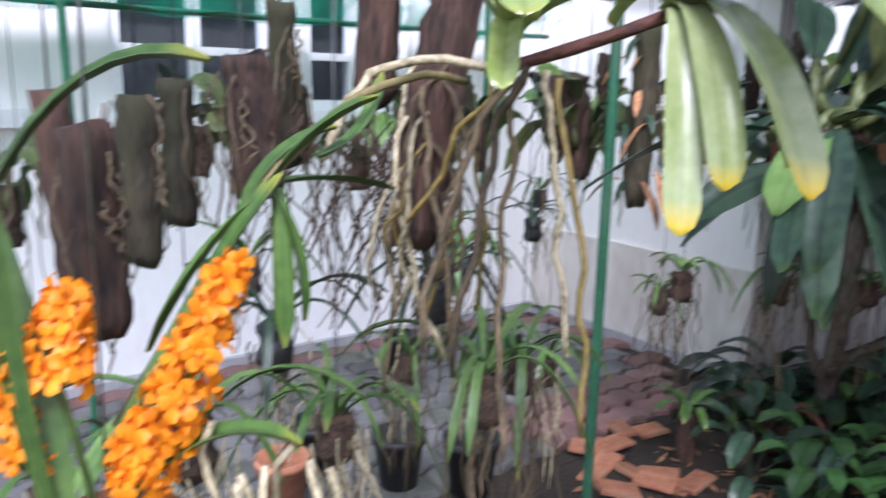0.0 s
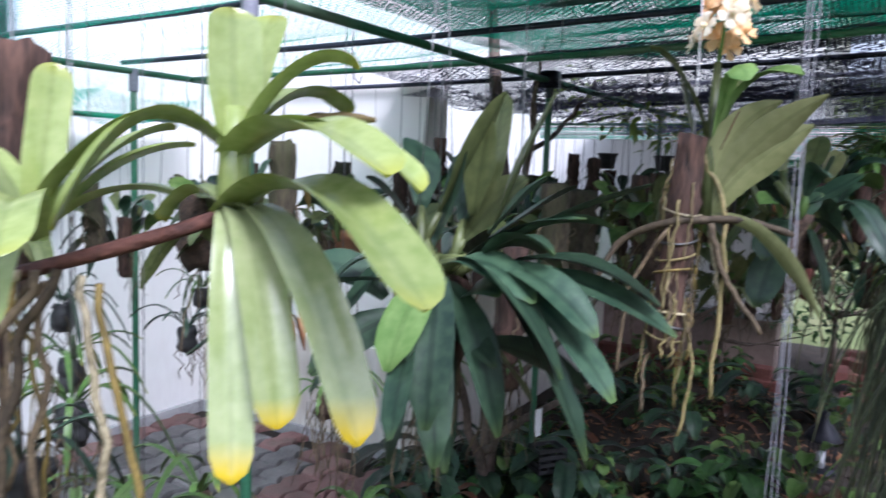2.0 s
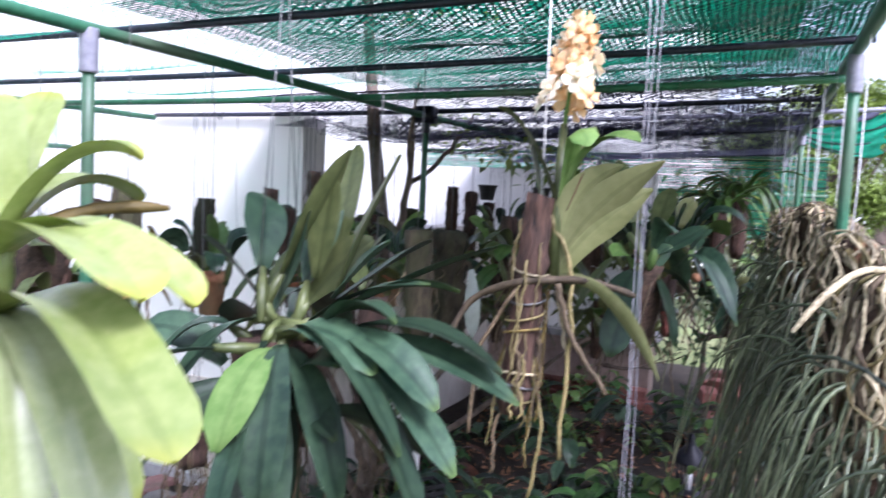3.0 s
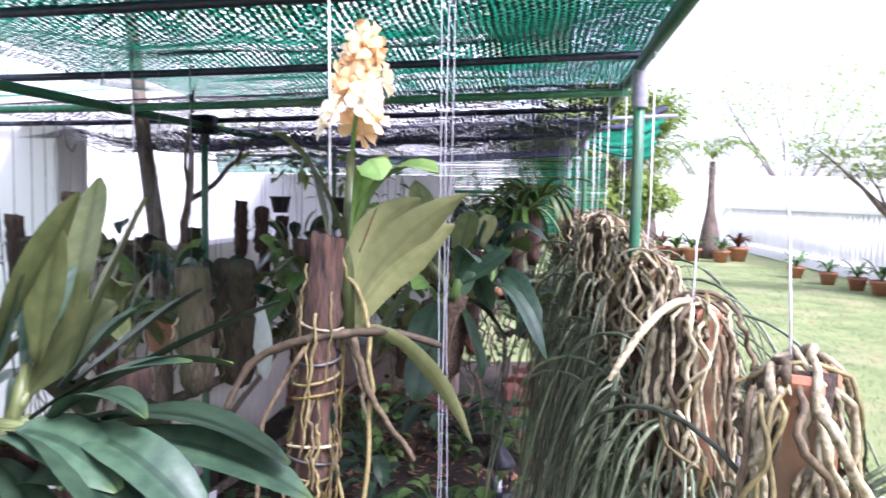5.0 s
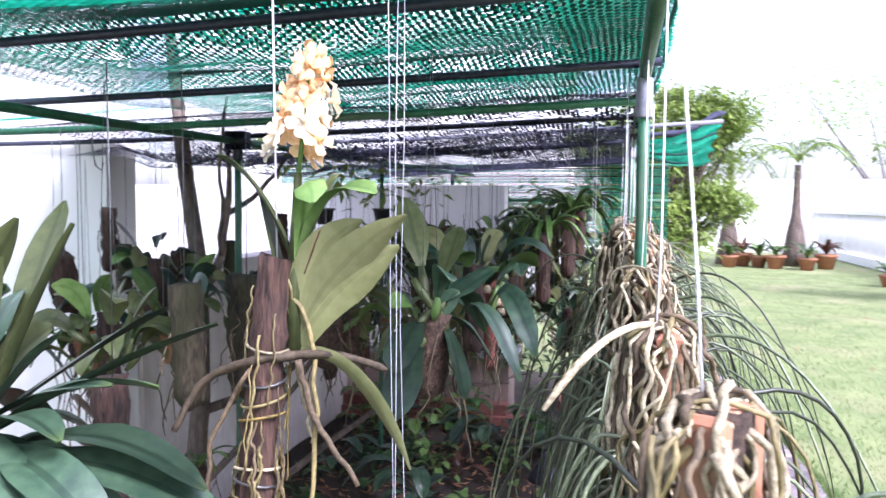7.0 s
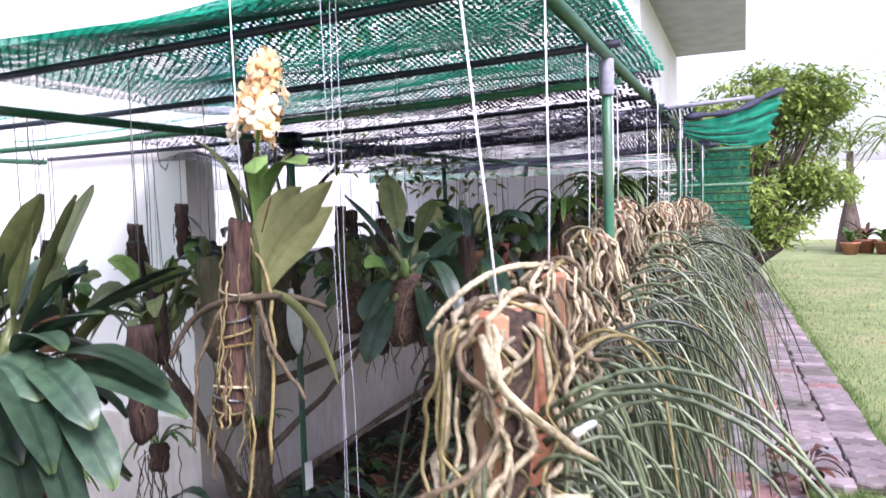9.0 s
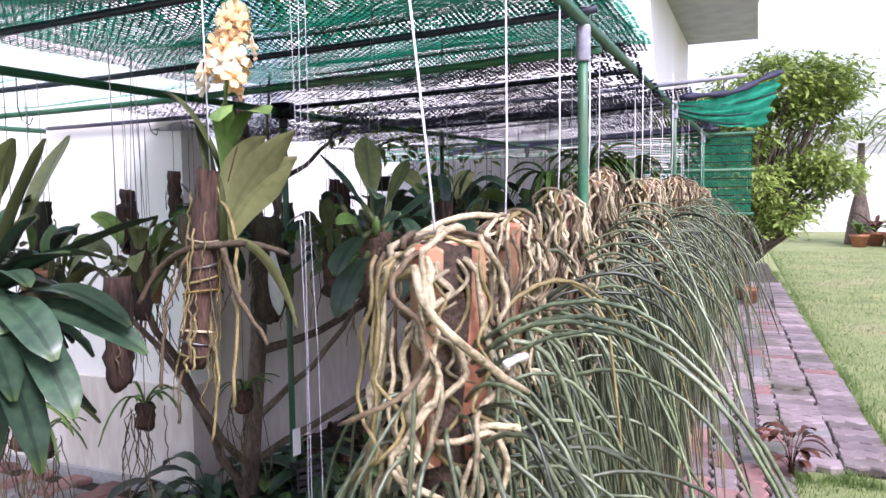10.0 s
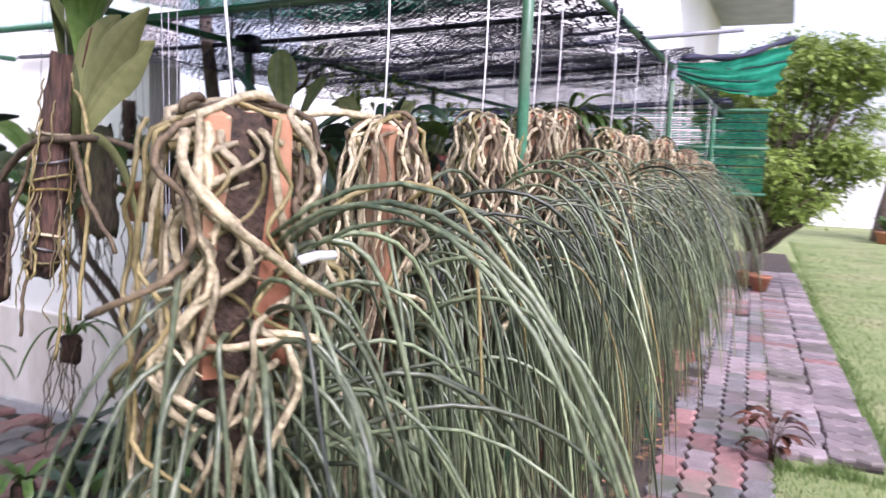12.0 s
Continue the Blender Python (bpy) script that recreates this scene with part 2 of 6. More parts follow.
def flow(pts, per=6):
    """A smooth curve through a few points."""
    p = [Vector(q) for q in pts]
    p = [2 * p[0] - p[1]] + p + [2 * p[-1] - p[-2]]
    out = []
    for i in range(1, len(p) - 2):
        for k in range(per):
            t = k / per
            out.append(0.5 * (2 * p[i] + (p[i + 1] - p[i - 1]) * t + (2 * p[i - 1] - 5 * p[i] + 4 * p[i + 1] - p[i + 2]) * t * t + (3 * p[i] - p[i - 1] - 3 * p[i + 1] + p[i + 2]) * t ** 3))
    return out + [p[-2]]


def jit(s):
    return Vector((rng.uniform(-s, s), rng.uniform(-s, s), rng.uniform(-s, s)))


class Shape:
    """A mesh in the making; o is taken off every point."""

    def __init__(self, o=(0, 0, 0)):
        self.v, self.f, self.uv, self.o = [], [], [], Vector(o)

    def add(self, p, s=0.0, t=0.0):
        self.v.append(tuple(Vector(p) - self.o))
        self.uv.append((s, t))
        return len(self.v) - 1

    def tube(self, pts, radii, n=6, caps=True, squash=1.0):
        pts = [Vector(p) for p in pts]
        if not isinstance(radii, list):
            radii = [radii] * len(pts)
        side, rings = None, []
        for i, p in enumerate(pts):
            t = (pts[min(i + 1, len(pts) - 1)] - pts[max(i - 1, 0)]).normalized()
            if side is None:
                side = t.cross(V(0, 0, 1) if abs(t.z) < 0.9 else V(1, 0, 0))
            side = (side - t * side.dot(t)).normalized()
            up = t.cross(side)
            s = i / (len(pts) - 1)
            rings.append([self.add(p + (side * math.cos(a) + up * math.sin(a) * squash) * radii[i], s, k / n)
                          for k, a in enumerate(2 * math.pi * k / n for k in range(n))])
        for a, b in zip(rings, rings[1:]):
            for k in range(n):
                self.f.append((a[k], a[(k + 1) % n], b[(k + 1) % n], b[k]))
        if caps:
            self.f.append(tuple(reversed(rings[0])))
            self.f.append(tuple(rings[-1]))
        return self

    def strap(self, pts, width, fold=0.25, thick=0.0012, side=None, profile=None):
        """A leaf with a channelled upper face, a keeled lower face, crisp edges and slightly wavy margins."""
        pts = [Vector(p) for p in pts]
        n, upper, lower = len(pts), [], []
        run = [0.0]
        for p, q in zip(pts, pts[1:]):
            run.append(run[-1] + (q - p).length)
        ph = 60 * (pts[-1].x + pts[-1].y) + 40 * pts[-1].z
        for i, p in enumerate(pts):
            t = (pts[min(i + 1, n - 1)] - pts[max(i - 1, 0)]).normalized()
            if side is None:
                side = t.cross(V(0, 0, 1)) if abs(t.z) < 0.97 else V(1, 0.2, 0)
            side = (side - t * side.dot(t)).normalized()
            nor = side.cross(t)
            q = run[i] / max(run[-1], 1e-6)
            w = 0.5 * width * (profile(q) if profile else blunt(q))
            la = fold * w + 0.1 * w * math.sin(6.5 * q + ph)
            lb = fold * w + 0.1 * w * math.sin(5.3 * q + 1.7 * ph)
            left, right = p - side * w + nor * la, p + side * w + nor * lb
            upper.append([self.add(left, q, 0.0), self.add(p - side * w * 0.5 + nor * (0.42 * la + thick), q, 0.25), self.add(p, q, 0.5),
                          self.add(p + side * w * 0.5 + nor * (0.42 * lb + thick), q, 0.75), self.add(right, q, 1.0)])
            lower.append([self.add(right, q, 1.0), self.add(p - nor * thick * 1.6, q, 0.5), self.add(left, q, 0.0)])
        for strip in (upper, lower):
            for a, b in zip(strip, strip[1:]):
                for k in range(len(a) - 1):
                    self.f.append((a[k], a[k + 1], b[k + 1], b[k]))
        self.f.append(tuple(reversed(upper[0])))
        self.f.append(tuple(upper[-1]))
        return self

    def join(self, other):
        k = len(self.v)
        self.v.extend(other.v)
        self.uv.extend(other.uv)
        self.f.extend(tuple(i + k for i in f) for f in other.f)
        return self

    def box(self, lo, hi, m=None):
        c = [(x, y, z) for z in (lo[2], hi[2]) for y in (lo[1], hi[1]) for x in (lo[0], hi[0])]
        i = [self.add(m @ Vector(p) if m else p, p[0], p[1]) for p in c]
        for q in ((0, 2, 3, 1), (4, 5, 7, 6), (0, 1, 5, 4), (2, 6, 7, 3), (0, 4, 6, 2), (1, 3, 7, 5)):
            self.f.append(tuple(i[k] for k in q))
        return self

    def bevelled(self, lo, hi, b):
        """A block with a chamfered top edge all round."""
        (x0, y0, z0), (x1, y1, z1) = lo, hi
        rings = []
        for d, z in ((0, z0), (0, z1 - b), (b, z1)):
            rings.append([self.add(p, p[0], p[1]) for p in ((x0 + d, y0 + d, z), (x1 - d, y0 + d, z), (x1 - d, y1 - d, z), (x0 + d, y1 - d, z))])
        for a, c in zip(rings, rings[1:]):
            for k in range(4):
                self.f.append((a[k], a[(k + 1) % 4], c[(k + 1) % 4], c[k]))
        self.f.append(tuple(rings[-1]))
        self.f.append(tuple(reversed(rings[0])))
        return self

    def lathe(self, profile, n=14, centre=(0, 0, 0), wobble=0.0):
        """A turned body of (radius, height) pairs."""
        c = Vector(centre)
        rings = []
        for i, (r, z) in enumerate(profile):
            rings.append([self.add(c + V(r * (1 + wobble * noise.noise(V(k * 0.9, z * 9, i * 0.1))) * math.cos(2 * math.pi * k / n),
                                         r * (1 + wobble * noise.noise(V(k * 0.9 + 5, z * 9, i * 0.1))) * math.sin(2 * math.pi * k / n), z), i / len(profile), k / n) for k in range(n)])
        for a, b in zip(rings, rings[1:]):
            for k in range(n):
                self.f.append((a[k], a[(k + 1) % n], b[(k + 1) % n], b[k]))
        self.f.append(tuple(reversed(rings[0])))
        self.f.append(tuple(rings[-1]))
        return self

    def mesh(self, name, mat, smooth=True):
        me = bpy.data.meshes.new(name)
        me.from_pydata(self.v, [], self.f)
        layer = me.uv_layers.new(name="uv")
        idx = np.empty(len(me.loops), dtype=np.int32)
        me.loops.foreach_get("vertex_index", idx)
        layer.data.foreach_set("uv", np.array(self.uv, dtype=np.float32)[idx].ravel())
        me.polygons.foreach_set("use_smooth", [smooth] * len(me.polygons))
        me.materials.append(mat)
        me.update()
        return me


def part(name, shape, mat, parent, label="", smooth=True):
    ob = new(name, shape.mesh(name, mat, smooth) if isinstance(shape, Shape) else shape)
    ob.parent = parent
    return tagged(ob, label) if label else ob


def place(name, me, parent, m, label=""):
    ob = new(name, me)
    ob.parent = parent
    ob.matrix_basis = m
    return tagged(ob, label) if label else ob


def thing(name, loc, label, category, group="", kind=""):
    ob = new(name)
    ob.empty_display_size = 0.05
    ob.location = loc
    return tagged(ob, label, category, group, kind)


def setting(name, shape, mat, label, category, m=None, smooth=False):
    ob = new(name, shape.mesh(name, mat, smooth))
    if m is not None:
        ob.matrix_basis = m
    return tagged(ob, label, category, kind="structure")


def bez(a, c, b, n=9):
    a, c, b = Vector(a), Vector(c), Vector(b)
    return [a * (1 - s) ** 2 + c * 2 * s * (1 - s) + b * s * s for s in (k / (n - 1) for k in range(n))]


def arc(a, b, rise, n=9):
    """From a to b, bowed upwards by rise."""
    a, b = Vector(a), Vector(b)
    return bez(a, (a + b) / 2 + V(0, 0, rise * 2) + jit(rise * 0.15), b, n)


def wiggle(pts, amp, freq=1.0):
    ph = rng.uniform(0, 50)
    return [p + amp * V(noise.noise(V(ph, i * freq, 0)), noise.noise(V(ph, i * freq, 9)), 0.5 * noise.noise(V(ph, i * freq, 19))) for i, p in enumerate(pts)]


# ---- ground, beds and paving ----
lawn = Shape()
steps = [-400, -60, -25, -12, -8, -5, -3.5, -2.4, -1.6, -0.95, 0, 1, 2, 3, 5, 9, 16, 30, 60, 400]
grid = [[lawn.add((x, y, 0.0)) for x in steps] for y in steps]
for j in range(len(steps) - 1):
    for i in range(len(steps) - 1):
        lawn.f.append((grid[j][i], grid[j][i + 1], grid[j + 1][i + 1], grid[j + 1][i]))
setting("ground", lawn, LAWN, "wide green lawn with pale worn patches", "lawn", FM, True)

soil = Shape()
nu, nv = 60, 36
cells = [[soil.add((-2.6 + 7.2 * i / nu, -0.16 + 3.2 * j / nv, 0.012 + 0.02 * noise.noise(V(i * 0.4, j * 0.4, 3)) + (0.018 if 0 < i < nu and 0 < j < nv else -0.03))) for i in range(nu + 1)] for j in range(nv + 1)]
for j in range(nv):
    for i in range(nu):
        soil.f.append((cells[j][i], cells[j][i + 1], cells[j + 1][i + 1], cells[j + 1][i]))
setting("planting_bed", soil, SOIL, "dark damp soil bed under the shade house", "soil bed", FM, True)


def paver_mesh(name, mat, length=0.217, width=0.1005, h=0.06):
    """A wavy interlocking paver with a chamfered top."""
    z = 0.0115
    xs = [-length / 2, -length / 4, 0, length / 4, length / 2]
    low = [(x, -width / 2 + (z if k % 2 else -z)) for k, x in enumerate(xs)]
    high = [(x, width / 2 + (z if k % 2 else -z)) for k, x in reversed(list(enumerate(xs)))]
    ring = low + high
    s = Shape()
    rings = [[s.add((x * q, y * (1 - (1 - q) * 2), zz), x, y) for x, y in ring] for q, zz in ((1, 0), (1, h - 0.009), (0.94, h))]
    n = len(ring)
    for a, b in zip(rings, rings[1:]):
        for k in range(n):
            s.f.append((a[k], a[(k + 1) % n], b[(k + 1) % n], b[k]))
    s.f.append(tuple(rings[-1]))
    return s.mesh(name, mat, False)


# ---- walls ----
def block(*spans):
    s = Shape()
    for lo, hi in spans:
        s.box(lo, hi)
    return s


WT = 2.9
wins = [(-2.35, -1.6), (-1.27, -0.66), (-0.54, -0.06)]
SILL, HEAD = 1.08, 2.1
spans = [((-4.2, 3.03, 0), (0.76, 3.23, SILL)), ((-4.2, 3.03, HEAD), (0.76, 3.23, WT))]
edge = -4.2
for a, b in wins:
    spans.append(((edge, 3.03, SILL), (a, 3.23, HEAD)))
    edge = b
spans.append(((edge, 3.03, SILL), (0.76, 3.23, HEAD)))
setting("wall_north", block(*spans), WHITEWALL, "white rendered house wall with windows", "wall", FM)
setting("room_back", block(((-4.2, 4.6, 0), (0.76, 4.7, WT)), ((-4.2, 3.23, WT), (0.76, 4.7, WT + 0.1)), ((-4.3, 3.03, 0), (-4.2, 4.7, WT))), CONCRETE, "dim grey room behind the windows", "wall", FM)
setting("wall_east", block(((0.76, 1.78, 0.5), (0.92, 4.7, 2.2))), WHITEWALL, "white rendered garden wall", "wall", FM)
setting("wall_east_foot", block(((0.745, 1.765, 0.0), (0.925, 3.026, 0.5)), ((0.925, 1.765, 0.0), (3.045, 1.925, 1.12))), DIRTYWALL, "stained grey foot of the garden wall", "wall", FM)
setting("wall_far", block(((3.1, 0.75, 0.47), (3.25, 4.7, 1.5))), WHITEWALL, "white garden wall beyond the tree", "wall", FM)
setting("wall_far_foot", block(((3.05, 0.7, 0.08), (3.3, 4.5, 0.43))), PINKWALL, "pinkish stained low wall", "wall", FM)
setting("wall_far_ledge", block(((3.0, 0.66, 0.43), (3.34, 4.5, 0.47))), CONCRETE, "grey concrete ledge on the low wall", "ledge", FM)
setting("wall_trim", block(((-4.2, 3.0, 0.0), (0.72, 3.028, 0.09)), ((0.72, 1.74, 0.0), (0.742, 3.0, 0.09))), CONCRETE, "pale concrete skirting at the foot of the walls", "skirting", FM)
for k, (a, b) in enumerate(wins):
    w = thing("window_%d" % (k + 1), F((a + b) / 2, 3.03, SILL), "white framed window with bluish panes", "window", "house windows", "structure")
    w.rotation_euler = (0, 0, math.atan2(0.6, 0.8))
    h, half, t = HEAD - SILL, (b - a) / 2, 0.04
    fr = Shape()
    fr.box((-half, 0.02, 0), (half, 0.09, t)).box((-half, 0.02, h - t), (half, 0.09, h))
    fr.box((-half, 0.02, t), (-half + t, 0.09, h - t)).box((half - t, 0.02, t), (half, 0.09, h - t))
    fr.box((-t / 2, 0.025, t), (t / 2, 0.085, h - t))
    fr.box((-half + t, 0.03, 0.2), (-t / 2, 0.08, 0.23)).box((t / 2, 0.03, 0.2), (half - t, 0.08, 0.23))
    part("window_frame", fr, FRAMEWHITE, w, "", False)
    part("window_sill", Shape().box((-half - 0.05, -0.06, -0.06), (half + 0.05, 0.02, -0.002)), FRAMEWHITE, w, "", False)
    for x0, x1 in ((-half + t, -t / 2), (t / 2, half - t)):
        for z0, z1 in ((t, 0.2), (0.23, h - t)):
            p = part("pane", Shape().box((x0, 0.05, z0), (x1, 0.056, z1)), glass, w, "", False)
            p.visible_shadow = False

# ---- pipe frame of the shade house ----
frame_thing = thing("shade_house_frame", F(0, 0), "green painted pipe frame of a low shade house", "pipe frame")
frame_thing.rotation_euler = (0, 0, math.atan2(0.6, 0.8))
R = 0.0112


def pipe(name, a, b, mat, r=R, label=""):
    a, b = Vector(a), Vector(b)
    pts = [a.lerp(b, k / 8) + V(0, 0, -0.012 * math.sin(math.pi * k / 8) if abs(a.z - b.z) < 0.3 else 0) for k in range(9)]
    return part(name, Shape().tube(pts, r, 12), mat, frame_thing, label)


for u, v, z in ((0, 0, 1.62), (1.85, 0, 1.66), (3.7, 0, 1.66), (-0.73, 1.22, 1.56), (0.66, 1.22, 1.585), (2.1, 1.22, 1.6), (-0.05, 2.47, 1.56), (-1.5, 2.47, 1.56), (-2.2, 1.22, 1.56), (3.7, 1.22, 1.62)):
    post = pipe("post", (u, v, -0.05), (u, v, z - 0.02), GREENPIPE)
    dark = (u, v) == (0.66, 1.22)
    joint = Shape().tube([V(u, v, z - q) for q in (0.07, 0.0698, 0.066, 0.0, -0.0048, -0.005)], [0.014, 0.0155, 0.016, 0.016, 0.0155, 0.014], 14)
    if dark:
        joint.box((u - 0.03, v - 0.03, z - 0.035), (u + 0.03, v + 0.03, z + 0.02))
    part("collar", joint, DARKPIPE if dark else COLLAR, post, "dark joint" if dark else "grey pvc collar")
pipe("beam", (-0.95, 0, 1.635), (4.5, 0, 1.665), GREENPIPE, 0.0125)
pipe("beam", (-2.8, 1.22, 1.555), (4.5, 1.22, 1.62), GREENPIPE)
pipe("beam", (-2.8, 2.47, 1.565), (0.7, 2.47, 1.565), GREENPIPE)
pipe("beam", (-2.8, 2.94, 1.425), (0.7, 2.94, 1.435), GREENPIPE)
pipe("rafter", (0.0, -0.03, 1.655), (0.0, 2.6, 1.6), DARKPIPE, 0.0085, "dark rafter")
pipe("rafter", (-0.44, 0.02, 1.675), (-0.44, 2.6, 1.62), DARKPIPE, 0.0085, "dark rafter")
pipe("rafter", (0.2, 0.0, 1.61), (0.2, 2.5, 1.56), GREENPIPE, 0.0095)
pipe("rafter", (0.74, -0.02, 1.64), (0.74, 2.5, 1.58), DARKPIPE, 0.0085, "dark rafter")
pipe("rafter", (1.3, -0.3, 1.68), (1.3, 1.6, 1.62), COLLAR, 0.008, "grey conduit")
pipe("rafter", (1.85, -0.02, 1.66), (1.85, 1.6, 1.6), DARKPIPE, 0.0085, "dark rafter")
pipe("rafter", (-1.4, 1.1, 1.6), (-1.4, 2.6, 1.58), GREENPIPE, 0.0095)
pipe("rafter", (3.7, -0.1, 1.68), (3.7, 1.6, 1.62), DARKPIPE, 0.0085, "dark rafter")

# ---- shade nets: knitted tapes, every one a thin ribbon ----
def net(name, u0, u1, v0, v1, height, mat, du, dv, tape, label, skip=0.0):
    """Warp lines along v every du, zigzag tapes between them every dv."""
    vs, fs = [], []
    nu_, nv_ = int((u1 - u0) / du), int((v1 - v0) / dv)

    def pt(u, v):
        w = noise.noise(V(u * 7, v * 7, 2.2)) * 0.4 * du
        return (u + w, v + 1.5 * w, height(u, v))

    for i in range(nu_ + 1):
        u = u0 + i * du
        base = len(vs)
        m = max(2, int((v1 - v0) / 0.05))
        for j in range(m + 1):
            x, y, z = pt(u, v0 + (v1 - v0) * j / m)
            vs.append((x - tape * 0.45, y, z))
            vs.append((x + tape * 0.45, y, z + 0.0006))
        for j in range(m):
            a = base + 2 * j
            fs.append((a, a + 1, a + 3, a + 2))
    for i in range(nu_):
        for j in range(nv_):
            if skip and rng.random() < skip * (0.5 + noise.noise(V(i * 0.09, j * 0.09, 5))):
                continue
            ua, ub = u0 + i * du, u0 + (i + 1) * du
            va = v0 + j * dv
            vb = va + dv * (0.8 if (i + j) % 2 else 0.35)
            if (i + j) % 2:
                va, vb = va + dv * 0.5, va
            a, b = pt(ua, va), pt(ub, vb)
            k = len(vs)
            w = tape * rng.uniform(0.7, 1.5)
            vs.extend([(a[0], a[1] - w / 2, a[2]), (a[0], a[1] + w / 2, a[2] + 0.0008), (b[0], b[1] + w / 2, b[2] + 0.0008), (b[0], b[1] - w / 2, b[2])])
            fs.append((k, k + 1, k + 2, k + 3))
    me = bpy.data.meshes.new(name)
    me.from_pydata(vs, [], fs)
    me.materials.append(mat)
    ob = new(name, me)
    ob.matrix_basis = FM
    return tagged(ob, label, "shade net", "shade nets", "stuff")


def roof(u, v):
    sag = 0.03 * math.sin(math.pi * ((u + 0.44) / 0.44 % 1.0)) * math.sin(math.pi * (v / 1.22 % 1.0))
    return 1.69 - 0.035 * v - sag + 0.012 * noise.noise(V(u * 3, v * 3, 1))


# lower layer of the roof net, its backlit darkness put into the colour
net("green_shade_net", -0.62, 0.72, -0.04, 1.3, roof, NETD, 0.010, 0.0125, 0.0068, "green knitted shade net stretched over pipes, strands coloured dark as if backlit")
net("green_shade_net", -0.6, 0.7, -0.05, 1.28, lambda u, v: roof(u, v) + 0.02 + 0.015 * noise.noise(V(u * 4, v * 4, 8)), NETG, 0.011, 0.014, 0.0084, "green knitted shade net stretched over pipes", 0.3)
net("green_shade_net", -2.7, 0.5, 1.26, 2.96, lambda u, v: roof(u, v) + 0.004 - 0.3 * max(0.0, v - 2.4), NETG, 0.0145, 0.0155, 0.0045, "bright green knitted shade net over the rear pipes")
net("green_shade_net", -2.7, 0.6, 2.72, 2.98, lambda u, v: roof(u, v) + 0.012 - 0.3 * max(0.0, v - 2.4), NETG, 0.014, 0.014, 0.0045, "green shade net doubled along the wall side")
net("black_shade_net", 0.4, 2.1, -0.02, 1.9, lambda u, v: 1.67 - 0.03 * v - 0.1 * abs(math.sin(2.1 * (u - 0.5))) * (0.3 + abs(noise.noise(V(u * 2, v * 2, 4)))) , NETB, 0.012, 0.014, 0.010, "navy black shade net hanging in loose folds", 0.5)
net("black_shade_net", 0.6, 2.0, 0.1, 1.8, lambda u, v: 1.63 - 0.03 * v - 0.14 * abs(math.sin(2.6 * (u - 0.3))) * (0.2 + abs(noise.noise(V(u * 2, v * 2, 14)))), NETB, 0.014, 0.016, 0.009, "navy black shade net sagging in folds", 0.8)
net("green_shade_net", 1.95, 4.6, -0.06, 1.9, lambda u, v: 1.74 - 0.06 * v + 0.03 * math.sin(5 * u) - 0.05 * math.sin(math.pi * (u - 2) / 2.6), NETB, 0.016, 0.018, 0.012, "navy and green shade net over the far bay")

# upright screen of green net at the far end, with its rails
screen = thing("net_screen", F(4.42, -0.3), "green net screen closing the far end of the shade house", "net screen")
screen.rotation_euler = (0, 0, math.atan2(0.6, 0.8))
for k in range(46):
    z = 1.1 + 0.0125 * k
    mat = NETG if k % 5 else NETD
    part("net_tape", Shape().box((-0.002, 0, z), (0.002, 3.2, z + (0.0085 if k % 7 else 0.004))), mat, screen, "", False)
warp = Shape()
for k in range(160):
    warp.box((-0.003, 0.02 * k, 1.1), (0.003, 0.02 * k + 0.002, 1.68))
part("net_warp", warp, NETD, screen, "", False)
for z in (1.09, 1.42, 1.69):
    part("rail", Shape().tube([V(0, -0.02, z), V(0, 3.2, z)], 0.012, 8), GREENPIPE, screen)
flap = thing("net_flap", F(1.9, 0.0, 1.67), "green net flap folded out over the end of the front beam", "net flap")
flap.rotation_euler = (0, 0, math.atan2(0.6, 0.8))
fl = Shape()
ring = []
for i in range(25):
    q = i / 24
    row = []
    for j in range(13):
        d = j / 12
        out = 0.012 * math.sin(j * 2.2 + i * 0.25) * (0.3 + q)
        row.append(fl.add((0.6 * q + out, -0.44 * q + 0.07 * q * d + out, 0.165 * q ** 1.6 - d * (0.05 + 0.2 * q) + 0.01 * noise.noise(V(i * 0.3, j * 0.3, 2)))))
    ring.append(row)
for a, b in zip(ring, ring[1:]):
    for j in range(12):
        fl.f.append((a[j], b[j], b[j + 1], a[j + 1]))
part("net_cloth", fl, NETG, flap)
for j in (4, 8, 11):
    part("rail", Shape().tube([V(0.6 * q, -0.44 * q + 0.07 * q * j / 12, 0.165 * q ** 1.6 - j / 12 * (0.05 + 0.2 * q)) for q in (0.0, 0.25, 0.5, 0.75, 1.0)], 0.006, 6), NETD, flap)
part("rolled_edge", Shape().tube([V(0.6 * q - 0.01, -0.44 * q, 0.165 * q ** 1.6 + 0.012 + 0.008 * math.sin(9 * q)) for q in (k / 14 - 0.15 for k in range(17)) if q >= 0], [0.022 + 0.009 * math.sin(k * 1.7) for k in range(14)], 8, squash=0.6), NETB, flap, "rolled navy edge")



